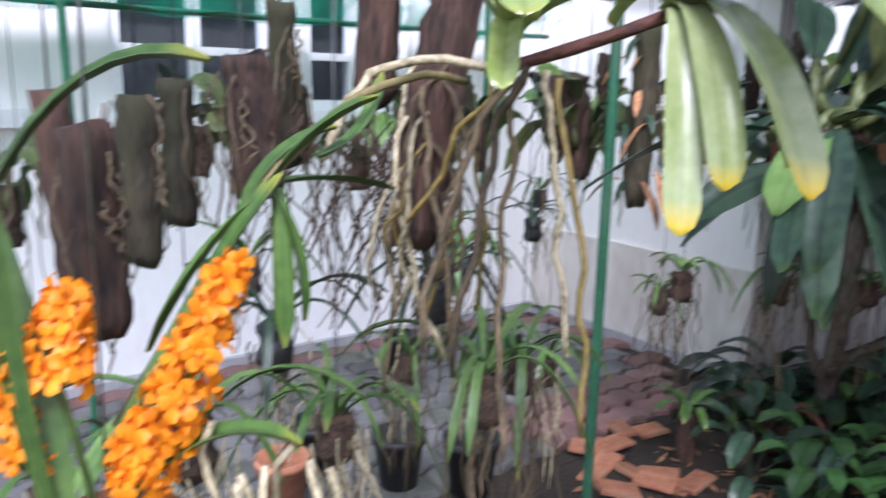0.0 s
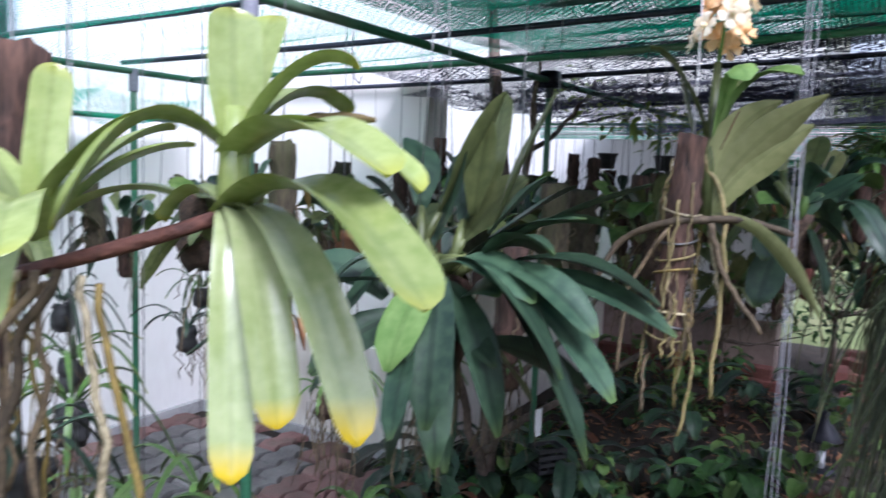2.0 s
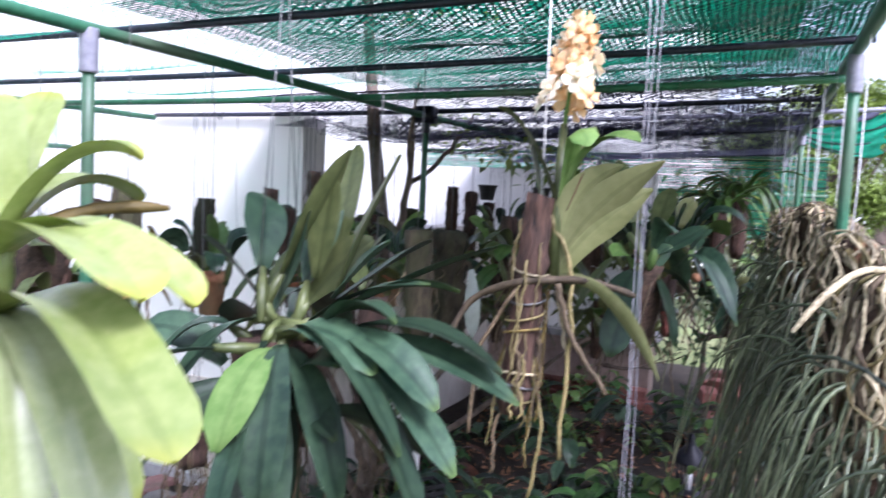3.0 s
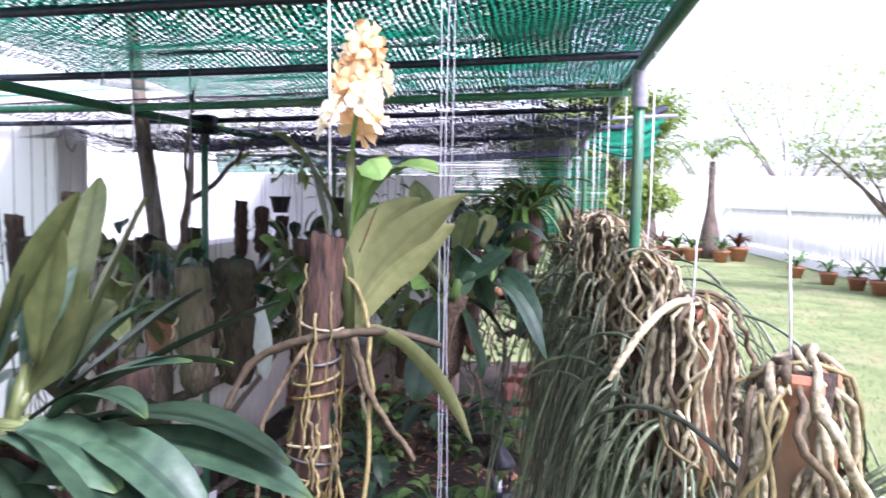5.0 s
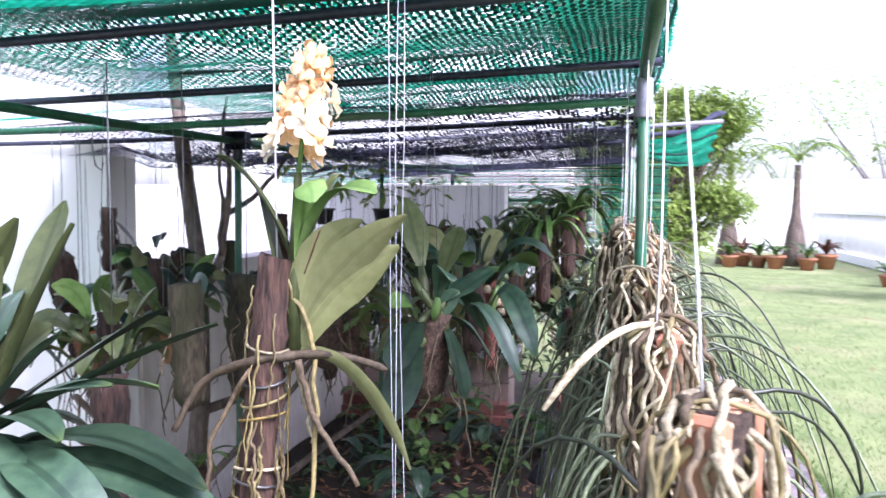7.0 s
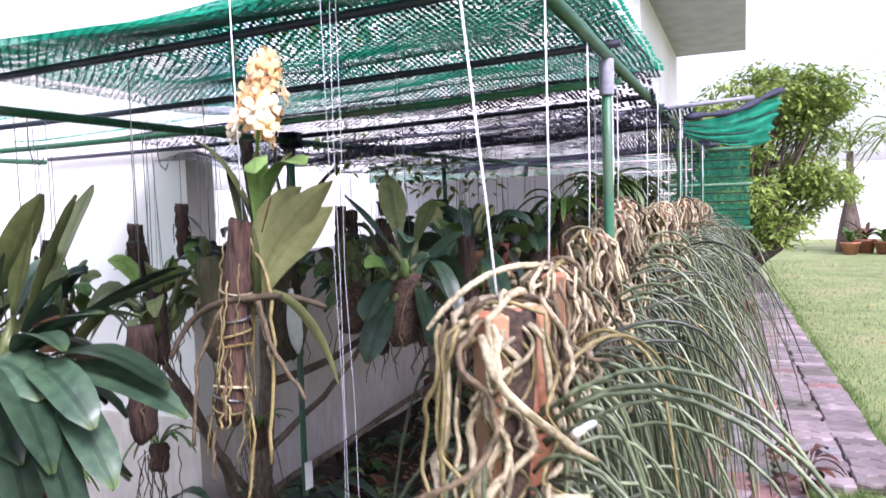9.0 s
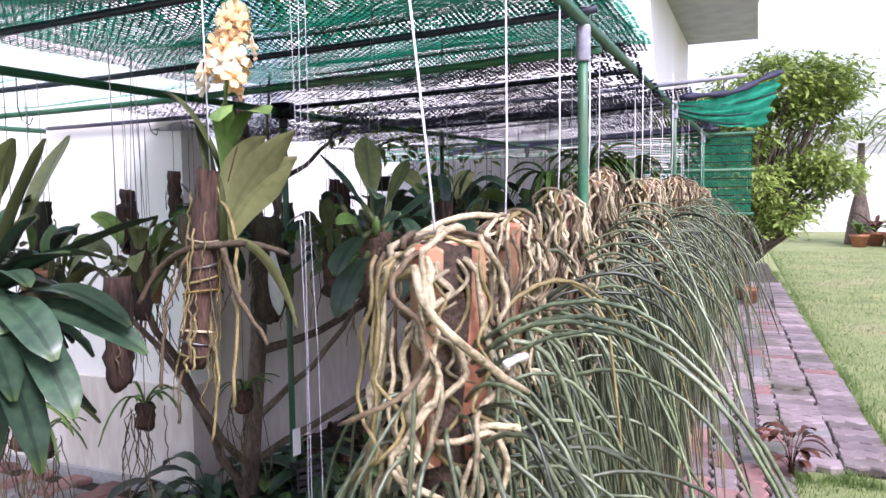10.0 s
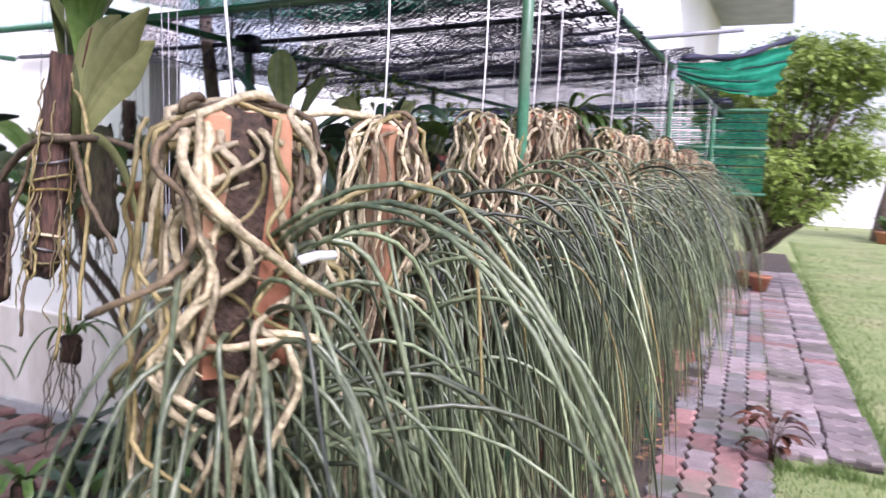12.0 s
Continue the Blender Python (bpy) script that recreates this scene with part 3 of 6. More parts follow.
# ---- plants ----
def root_on(c, rx, ry, top, drop, r, n=24, over=True, sway=0.5):
    """A root that comes over the top of a slab and runs down its side."""
    a = rng.uniform(0, 2 * math.pi)
    pts = []
    if over:
        b = a + rng.uniform(1.8, 3.6)
        p0, p1 = V(c.x + rx * 0.8 * math.cos(b), c.y + ry * 0.8 * math.sin(b), top - 0.01), V(c.x + rx * 0.95 * math.cos(a), c.y + ry * 0.95 * math.sin(a), top - 0.008)
        pts += bez(p0, (p0 + p1) / 2 + V(rng.uniform(-0.02, 0.02), rng.uniform(-0.02, 0.02), rng.uniform(0.02, 0.055)), p1, 7)[:-1]
    fan = rng.uniform(0.95, 1.4)
    for k in range(n):
        s = k / (n - 1)
        aa = a + sway * 1.6 * noise.noise(V(a * 9, s * 3.2, 1)) * (0.4 + s)
        q = (0.95 + 0.15 * math.sin(min(1, s * 3) * 1.57)) * (1 + (fan - 1) * s)
        pts.append(V(c.x + rx * q * math.cos(aa), c.y + ry * q * math.sin(aa), top - 0.008 - drop * s))
    pts = wiggle(wiggle(pts, r * 2.8, 0.33), r * 0.9, 0.8)
    return Shape().tube(pts, [r * (1 + 0.3 * noise.noise(V(a, k * 0.35, 3))) for k in range(len(pts) - 1)] + [r * 0.5], 6)


def log_shape(o, a, b, r, mat_seed=0, n=20, rings=12):
    """An irregular split log from a down to b."""
    a, b = Vector(a), Vector(b)
    pts = [a.lerp(b, k / (rings - 1)) + 0.12 * r * V(noise.noise(V(mat_seed, k * 0.5, 0)), noise.noise(V(mat_seed, k * 0.5, 7)), 0) for k in range(rings)]
    s = Shape(o)
    radii = [r * (0.92 + 0.3 * noise.noise(V(mat_seed + 3, k * 0.7, 2))) for k in range(rings)]
    radii[-1] *= 0.78
    s.tube(pts, radii, n)
    c = a - s.o
    out = []
    for p in s.v:
        p = Vector(p)
        axis = c.lerp(b - s.o, max(0.0, min(1.0, (c.z - p.z) / max(1e-6, (a - b).length))))
        d = Vector((p.x - axis.x, p.y - axis.y, 0))
        ang = math.atan2(d.y, d.x)
        groove = noise.noise(V(math.cos(ang) * 2.6 + mat_seed, math.sin(ang) * 2.6, p.z * 5)) + 0.6 * noise.noise(V(math.cos(ang) * 6, math.sin(ang) * 6 + mat_seed, p.z * 9))
        p += d * 0.2 * groove + 0.14 * r * V(noise.noise(p * 60), noise.noise(p * 60 + V(4, 4, 4)), 0)
        p.z += 0.5 * r * noise.noise(V(p.x * 45, p.y * 45, mat_seed))
        out.append(tuple(p))
    s.v = out
    return s


def husk(r, h, seed):
    """A rough root-bound lump."""
    s = log_shape((0, 0, 0), V(0, 0, 0.0), V(0, 0, -h), r, seed, 10, 8)
    s.v = [tuple(Vector(p) + 0.25 * r * Vector((noise.noise(Vector(p) * 45), noise.noise(Vector(p) * 45 + V(9, 0, 0)), 0))) for p in s.v]
    return s


def terete_leaf(a, ang, length, reach, r, lift):
    """A round leaf that arches out of the crown and hangs down."""
    d = V(math.cos(ang), math.sin(ang), 0)
    p1 = a + d * reach * 0.45 + V(0, 0, lift)
    p2 = a + d * reach * 1.0 + V(0, 0, lift * 0.5 - length * 0.1)
    p3 = a + d * reach * rng.uniform(1.0, 1.25) + V(rng.uniform(-0.04, 0.04), rng.uniform(-0.04, 0.04), -length)
    pts = []
    for k in range(13):
        s = k / 12
        pts.append(a * (1 - s) ** 3 + p1 * 3 * s * (1 - s) ** 2 + p2 * 3 * s * s * (1 - s) + p3 * s ** 3)
    pts = wiggle(pts, 0.014, 0.22)
    return Shape().tube(pts, [r * (1.05 - 0.035 * k) for k in range(12)] + [r * 0.3], 5)


def terete_orchid(roots, leaves, tile_h=0.34, seed=1, hang=0.42, spread=1.0, side=-0.75, lean=(0.0, 0.0), wide=1.12, deep=1.0):
    """A terracotta slab wrapped in thick aerial roots with a skirt of round hanging leaves; origin at the top of the slab."""
    global rng
    keep, rng = rng, random.Random(seed)
    t = thing("terete_orchid", (0, 0, 0), "terete orchid with thick pale roots round a terracotta slab", "orchid", "terete orchids along the path")
    c = V(0, 0, 0)
    part("terracotta_slab", Shape().bevelled((-0.036, -0.026, -tile_h), (0.04, 0.004, 0.0), 0.005), TERRA, t, "orange terracotta slab", False)
    for k in range(roots):
        m = (ROOT, ROOT, ROOT, ROOTG, ROOTB)[rng.randrange(5)]
        part("root", root_on(c, wide * rng.uniform(0.04, 0.068), deep * rng.uniform(0.026, 0.055), rng.uniform(-0.03, 0.006), rng.uniform(0.12, 0.26) if rng.random() < 0.65 else rng.uniform(0.26, 0.46), rng.uniform(0.002, 0.0042), over=rng.random() < 0.75, sway=0.75), m, t)
    for k in range(6):
        z = -rng.uniform(0.1, 0.3)
        part("root", Shape().tube(wiggle(bez(V(rng.uniform(-0.05, 0.05), -0.04, z), V(rng.uniform(-0.12, 0.12), -0.09, z + rng.uniform(-0.05, 0.06)), V(rng.uniform(-0.07, 0.07), -0.05, z - rng.uniform(0.02, 0.16)), 12), 0.012, 0.4), rng.uniform(0.0026, 0.004), 6), ROOT, t)
    for k in range(leaves):
        z = -rng.uniform(0.1, 0.36)
        ang = side + max(-1.5, min(1.5, rng.gauss(0, 0.9)))
        a = V(0.045 * math.cos(ang), 0.035 * math.sin(ang), z)
        far = rng.random() ** 1.6
        part("leaf", terete_leaf(a, ang, rng.uniform(0.25, 0.62) - 0.1 * far, (0.03 + 0.3 * far) * spread, rng.uniform(0.002, 0.0037), 0.02 + 0.13 * far), TERETE if rng.random() < 0.975 else ROOTG, t)
    skirt = Shape()
    for k in range(110):
        ang = rng.uniform(0, 6.28)
        a = V(0.04 * math.cos(ang), 0.03 * math.sin(ang), -rng.uniform(0.12, 0.4))
        skirt.join(terete_leaf(a, ang, rng.uniform(0.4, 0.72), rng.uniform(0.02, 0.17), rng.uniform(0.002, 0.0036), 0.015))
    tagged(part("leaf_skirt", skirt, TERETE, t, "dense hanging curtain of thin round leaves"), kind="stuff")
    # near-black core added to stand for the shade between roots and leaves
    part("root_ball", husk(0.034, 0.4, seed), DARKROOT, t, "tangled root core, dark to stand for the shade inside the clump")
    part("hanger", Shape().tube([V(0, 0.004, -0.03), V(lean[0] * 0.3, lean[1] * 0.3, 0.1), V(lean[0], lean[1], hang)], 0.0013, 6), STRING, t, "white hanging string")
    rng = keep
    return t


spin = math.atan2(0.6, 0.8)
first = terete_orchid(42, 60, 0.23, 11, 0.415, 1.15, -0.1, (-0.037, 0.025), 1.22, 0.8)
first.matrix_basis = Matrix.Translation(F(-0.855, -0.035, 1.226)) @ Matrix.Rotation(spin - 0.6, 4, "Z")
second = terete_orchid(46, 72, 0.22, 23, 0.41)
second.matrix_basis = Matrix.Translation(F(-0.55, -0.01, 1.235)) @ Matrix.Rotation(spin, 4, "Z")
third = terete_orchid(42, 76, 0.22, 37, 0.36)
third.matrix_basis = Matrix.Translation(F(-0.2, 0.0, 1.27)) @ Matrix.Rotation(spin + 0.2, 4, "Z")
for k, u in enumerate((0.07, 0.33, 0.6, 0.88, 1.15, 1.45, 1.75, 2.05, 2.4, 2.75, 3.1)):
    src = (third, second)[k % 2]
    copy_thing(src, Matrix.Translation(F(u, 0.04 * math.sin(k * 2.3), 1.3 + 0.02 * math.sin(k * 1.7))) @ Matrix.Rotation(spin + 0.5 * math.sin(k * 1.3), 4, "Z"))
# a long loose root arching between the first two clumps, and a plant tag
part("root", Shape().tube(wiggle(bez(V(0.005, 0, 0.005), V(-0.12, 0.06, 0.035), V(-0.17, 0.12, -0.06), 9), 0.008), [0.0045] * 8 + [0.0025], 7), ROOT, second, "long pale root arching sideways")
part("root", Shape().tube(wiggle(bez(V(-0.05, -0.03, -0.02), V(-0.09, -0.08, -0.06), V(0.07, -0.06, -0.16), 10), 0.008), [0.0046] * 9 + [0.003], 7), ROOT, first, "pale root crossing the slab")
part("tie", Shape().tube([V(0.035, -0.065, -0.124), V(0.05, -0.062, -0.12), V(0.07, -0.055, -0.121)], 0.0045, 6), LABEL, first, "white tie")


def hang_log(p, length, r, label, bark=BARK, roots=8, tilt=0.03, seed=0, wire=0.3, rootmat=ROOTB):
    p = Vector(p)
    t = thing("orchid_log", p, label, "orchid mount", "hanging logs")
    b = p + V(rng.uniform(-tilt, tilt), rng.uniform(-tilt, tilt), -length)
    part("log", log_shape(p, p, b, r, seed), bark, t)
    for k in range(roots):
        q = root_on(V(0, 0, 0), r * 1.02, r * 1.02, -rng.uniform(0.05, 0.6) * length, rng.uniform(0.25, 0.55) * length, rng.uniform(0.0012, 0.0022), over=False, sway=0.3)
        part("root", q, rootmat, t)
    if wire:
        part("wire", Shape().tube([V(0, 0, -0.02), V(0.002, 0.002, wire * 0.5), V(0, 0, wire)], 0.0011, 5), WIRE, t)
    return t


def dangling_roots(t, n, spread, drop, mat=ROOTB, r=0.0016):
    for k in range(n):
        a = V(rng.uniform(-spread, spread), rng.uniform(-spread, spread), -rng.uniform(0, 0.05))
        b = a + V(rng.uniform(-spread, spread), rng.uniform(-spread, spread), -rng.uniform(0.5, 1.0) * drop)
        part("root", Shape().tube(wiggle(bez(a, (a + b) / 2 + jit(0.03), b, 9), 0.02, 0.5), [r] * 8 + [r * 0.5], 5), mat, t)


def oval(s):
    return min(1.0, 0.3 + 1.7 * s) * math.sqrt(max(0.03, 1 - max(0.0, (s - 0.55) / 0.45) ** 2.2))


def cattleya(p, leaves, size, label, mat=CATT, pot="basket", seed=0, wire=0.3):
    """A clump of pseudobulbs with broad leathery leaves on a dark root lump, a log or a pot."""
    p = Vector(p)
    t = thing("cattleya_orchid", p, label, "orchid", "cattleya orchids")
    if pot == "basket":
        part("root_ball", husk(0.034, 0.13, seed), DARKROOT, t, "dark root-bound lump")
    elif pot == "log":
        part("log", log_shape((0, 0, 0), V(0, 0, 0.06), V(0, 0, -0.12), 0.022, seed), BARK, t)
    elif pot == "clay":
        s = Shape().lathe([(0.026, -0.1), (0.038, -0.02), (0.043, -0.018), (0.043, 0.0), (0.036, 0.0), (0.034, -0.02)], 12)
        part("pot", s, TERRA, t, "terracotta pot")
    dangling_roots(t, 5, 0.04, 0.24)
    for k in range(leaves):
        ang = 2.4 * k + rng.uniform(-0.4, 0.4)
        out = V(math.cos(ang), math.sin(ang), 0)
        base = out * rng.uniform(0.01, 0.04) + V(0, 0, rng.uniform(-0.06, 0.01))
        lean = rng.uniform(0.1, 1.0)
        bulb_top = base + (out * lean * 0.8 + V(0, 0, 1.0 - 0.6 * lean)).normalized() * size * rng.uniform(0.25, 0.5)
        bulb = t
        if k % 2:
            bulb = part("pseudobulb", Shape().tube(bez(base, (base + bulb_top) / 2 + out * 0.005, bulb_top, 5), [0.004, 0.0075, 0.0085, 0.007, 0.0035], 6), FRESH if rng.random() < 0.3 else OLIVE, t)
        ln = size * rng.uniform(0.55, 1.1)
        tip = bulb_top + out * ln * (0.25 + 0.65 * lean) + V(0, 0, ln * (0.85 - 1.5 * lean))
        ctl = bulb_top + out * ln * 0.35 * lean + V(0, 0, ln * 0.45)
        part("leaf", Shape().strap(bez(bulb_top, ctl, tip, 8), size * rng.uniform(0.22, 0.36), 0.15, 0.0013, side=rolled(bulb_top, ctl, rng.uniform(-1.0, 1.0)), profile=oval), mat if k % 5 < 3 else (OLIVE, FRESH, PALEOLIVE)[k % 3], bulb)
    if wire:
        for dx in (-0.02, 0.02):
            part("wire", Shape().tube([V(dx, 0, -0.02), V(0, 0, wire)], 0.0007, 4), WIRE, t)
    return t


def strap_plant(p, leaves, length, width, label, mat=STRAP, droop=0.7, name="strap_orchid", cat="orchid", pot=None):
    p = Vector(p)
    t = thing(name, p, label, cat)
    if pot:
        part("root_ball", husk(0.03, 0.07, leaves + int(abs(p.x) * 90)), pot, t)
    for k in range(leaves):
        ang = 2.4 * k + rng.uniform(-0.3, 0.3)
        out = V(math.cos(ang), math.sin(ang), 0)
        ln = length * rng.uniform(0.6, 1.1)
        a = out * 0.008 + V(0, 0, 0.012 * (k / leaves))
        tip = a + out * ln * 0.85 + V(0, 0, ln * rng.uniform(-droop, 0.35))
        part("leaf", Shape().strap(bez(a, a + out * ln * 0.4 + V(0, 0, ln * 0.55), tip, 9), width * rng.uniform(0.8, 1.1), 0.35), mat, t)
    return t


# ---- the two vandas on a branching stem ----
o = V(0.291, 0.695, 1.235)
vanda = thing("vanda_orchid", o, "yellow-green vanda orchid with glossy strap leaves and yellow tips", "orchid")
crown_top, crown_low = V(0.292, 0.69, 1.262), V(0.288, 0.69, 1.222)


def leaf_to(parent, origin, base, tip, rise, width, mat, label="", side=None, n=11, fold=0.3, sag=None):
    base, tip = Vector(base), Vector(tip)
    ctl = (base + tip) / 2 + V(0, 0, rise * 2)
    if sag:
        ctl = base + (tip - base) * 0.35 + V(*sag)
    steps_ = [1 - (1 - k / (n + 4)) ** 1.5 for k in range(n + 5)]
    pts = [base * (1 - q) ** 2 + ctl * 2 * q * (1 - q) + tip * q * q for q in steps_]
    return part("leaf", Shape(origin).strap(pts, width * (0.84 if mat is VANDAY else 1.08), fold, 0.0012, side=side), mat, parent, label)


for base, tip, rise, w, m in (
        (crown_low, (0.367, 0.489, 1.186), 0.040, 0.046, VANDA), (crown_top, (0.360, 0.54, 1.255), 0.026, 0.044, VANDA),
        (crown_top, (0.394, 0.575, 1.245), 0.034, 0.034, VANDA), (crown_low, (0.350, 0.553, 1.090), 0.052, 0.046, VANDAY),
        (crown_low, (0.309, 0.597, 1.090), 0.048, 0.04, VANDAY), (crown_low, (0.281, 0.601, 1.055), 0.052, 0.034, VANDAY),
        (crown_low, (0.365, 0.625, 1.105), 0.045, 0.036, VANDA), (crown_top, (0.165, 0.711, 1.224), 0.045, 0.03, VANDA),
        (crown_top, (0.175, 0.668, 1.212), 0.052, 0.028, VANDA), (crown_top, (0.290, 0.692, 1.369), 0.0, 0.036, VANDA),
        (crown_top, (0.326, 0.734, 1.374), 0.012, 0.034, VANDA), (crown_top, (0.376, 0.66, 1.33), 0.03, 0.034, VANDA),
        (crown_top, (0.383, 0.72, 1.300), 0.03, 0.036, VANDA), (crown_low, (0.245, 0.72, 1.214), 0.02, 0.026, VANDA)):
    leaf_to(vanda, o, base, tip, rise, w, m)
part("crown", Shape(o).tube([V(0.292, 0.69, 1.3), V(0.292, 0.69, 1.25), V(0.288, 0.691, 1.215)], [0.008, 0.012, 0.009], 8), VANDA, vanda, "green leaf bases")
part("stem", Shape(o).tube([V(0.288, 0.691, 1.222), V(0.252, 0.703, 1.208), V(0.21, 0.714, 1.194), V(0.177, 0.723, 1.184), V(0.145, 0.735, 1.174)], [0.0058, 0.0055, 0.006, 0.0054, 0.0058], 8), STEM, vanda, "reddish brown ringed stem")
part("flower_spike", Shape(o).tube(wiggle(bez((0.30, 0.69, 1.27), (0.33, 0.7, 1.30), (0.40, 0.70, 1.296), 12), 0.004), [0.0035, 0.005, 0.0042, 0.0054, 0.004, 0.0055, 0.004, 0.005, 0.0042, 0.005, 0.004, 0.002], 7), YELLOWROOT, vanda, "budding yellow flower spike")
for a, c, b, m, r in (((0.172, 0.72, 1.18), (0.135, 0.715, 1.09), (0.112, 0.704, 0.90), ROOTB, 0.004), ((0.19, 0.708, 1.176), (0.2, 0.69, 1.08), (0.215, 0.675, 0.93), ROOT, 0.0032),
                      ((0.16, 0.716, 1.178), (0.1, 0.72, 1.07), (0.085, 0.71, 0.92), ROOTB, 0.0035), ((0.15, 0.72, 1.175), (0.02, 0.73, 1.21), (0.0, 0.72, 1.10), ROOT, 0.0042),
                      ((0.15, 0.725, 1.17), (0.10, 0.76, 1.1), (0.07, 0.785, 1.03), YELLOWROOT, 0.0026), ((0.2, 0.71, 1.17), (0.23, 0.69, 1.02), (0.232, 0.67, 0.86), YELLOWROOT, 0.003),
                      ((0.165, 0.72, 1.17), (0.15, 0.71, 1.0), (0.165, 0.70, 0.82), ROOTB, 0.003), ((0.155, 0.73, 1.17), (0.11, 0.75, 1.1), (0.105, 0.76, 1.0), ROOTB, 0.0025)):
    part("aerial_root", Shape(o).tube(wiggle(bez(a, c, b, 16), 0.012, 0.45), [r] * 15 + [r * 0.6], 7), m, vanda)

o2 = V(0.155, 0.725, 1.2)
young = thing("vanda_orchid", o2, "small light green vanda offshoot with yellowing lower leaf", "orchid")
for tip, rise, w in (((0.071, 0.76, 1.290), 0.02, 0.03), ((0.173, 0.733, 1.325), 0.0, 0.026), ((0.146, 0.6, 1.158), 0.03, 0.022), ((0.158, 0.57, 1.206), 0.03, 0.034),
                     ((0.258, 0.715, 1.232), 0.02, 0.022), ((0.268, 0.735, 1.272), 0.018, 0.024), ((0.255, 0.76, 1.285), 0.02, 0.024), ((0.11, 0.79, 1.26), 0.02, 0.024)):
    leaf_to(young, o2, (0.158, 0.725, 1.2), tip, rise, w, VANDAY if tip[2] < 1.15 else VANDA)

# ---- the split logs behind them ----
big = thing("orchid_log", (0.09, 0.945, 1.31), "split grey-brown log wrapped in dangling orchid roots", "orchid mount", "hanging logs")
og = V(0.09, 0.945, 1.31)
part("log", log_shape(og, (0.122, 0.945, 1.36), (0.062, 0.905, 0.985), 0.032, 5, 24, 18), BARK, big)
part("log", log_shape(og, (0.022, 1.0, 1.42), (0.01, 0.99, 1.14), 0.027, 9, 24, 14), BARK, big, "reddish brown upper log")
for k in range(16):
    a = V(0.075 + rng.uniform(-0.03, 0.04), 0.9 + rng.uniform(-0.02, 0.03), rng.uniform(1.08, 1.2))
    b = a + V(rng.uniform(-0.05, 0.05), rng.uniform(-0.04, 0.0), -rng.uniform(0.12, 0.3))
    part("root", Shape(og).tube(wiggle(bez(a, (a + b) / 2 + V(rng.uniform(-0.05, 0.05), -0.03, 0.03), b, 12), 0.015, 0.5), [rng.uniform(0.002, 0.0036)] * 12, 6), (ROOTB, ROOT, ROOTB, YELLOWROOT)[k % 4], big)
dangling = thing("hanging_root_mass", (0.0, 0.98, 1.14), "thin dark tangle of dangling orchid roots", "roots")
dangling_roots(dangling, 70, 0.1, 0.26, DARKROOT, 0.0011)
part("wire", Shape().tube([V(0, 0, -0.03), V(0, 0, 0.42)], 0.001, 5), WIRE, dangling)

for k, (x, y, z, ln, r, moss) in enumerate(((-0.117, 0.88, 1.19, 0.15, 0.029, 0), (-0.193, 0.873, 1.165, 0.16, 0.02, 1), (-0.106, 1.0, 1.26, 0.2, 0.019, 1), (-0.10, 1.03, 1.16, 0.1, 0.02, 1),
                                            (-0.215, 0.66, 1.15, 0.17, 0.016, 0), (-0.155, 0.60, 1.125, 0.16, 0.02, 0), (-0.27, 0.95, 1.14, 0.2, 0.026, 1))):
    t = hang_log((x, y, z), ln, r, "mossy split log hung from a wire" if moss else "reddish brown split log hung from a wire", MOSSBARK if moss else BARK, 5, 0.02, k, 0.45)
    dangling_roots(t, 4, 0.03, 0.2)

# ---- orange flowers and strap leaves beside the start ----
of = V(-0.1, 0.49, 0.9)
asc = thing("orange_orchid", of, "orange-flowered orchid with long green strap leaves", "orchid")
for base, c, tip, w in (((-0.20, 0.47, 0.98), (-0.15, 0.52, 1.2), (-0.038, 0.527, 1.172), 0.02), ((-0.118, 0.46, 0.88), (-0.14, 0.48, 0.99), (-0.185, 0.5, 1.09), 0.03),
                        ((-0.1, 0.48, 0.92), (-0.04, 0.53, 1.05), (0.0, 0.55, 1.1), 0.02), ((-0.12, 0.46, 0.88), (-0.15, 0.46, 1.05), (-0.158, 0.48, 1.28), 0.012),
                        ((-0.1, 0.47, 0.88), (-0.04, 0.49, 0.97), (0.02, 0.5, 0.93), 0.022)):
    part("leaf", Shape(of).strap(bez(base, c, tip, 12), w, 0.35, 0.0015), STRAP, asc)


def floret(mat, size, petals=5):
    """Five rounded, ruffled petals round a small lip."""
    s = Shape()
    for k in range(petals):
        a = 2 * math.pi * k / petals + 0.15 * math.sin(k * 5)
        d, q, up = V(math.cos(a), math.sin(a), 0), V(-math.sin(a), math.cos(a), 0), V(0, 0, size)
        ln = size * (1.0 + 0.12 * math.sin(k * 3.1))
        rows = [(0.42, 0.3, 0.12), (0.78, 0.36, 0.26), (0.98, 0.2, 0.2 - 0.22 * (k % 2))]
        base, last = s.add(V(0, 0, 0), 0.3, 0.3), None
        for x, w, z in rows:
            row = [s.add(d * ln * x + q * size * w * e + up * (z + 0.1 * e * e * (1 if k % 2 else -0.6)), 0.3, 0.5 + e / 2) for e in (-1, 0, 1)]
            if last:
                s.f.extend([(last[0], row[0], row[1], last[1]), (last[1], row[1], row[2], last[2])])
            else:
                s.f.extend([(base, row[0], row[1]), (base, row[1], row[2])])
            last = row
    s.tube([V(0, 0, -size * 0.25), V(0, 0, size * 0.3), V(0, -size * 0.2, size * 0.5)], [size * 0.1, size * 0.22, size * 0.12], 5)
    return s.mesh("floret", mat)


orange_floret, apricot_floret, cream_floret = floret(ORANGE, 0.0125), floret(PETAL, 0.021), floret(PETALC, 0.02)


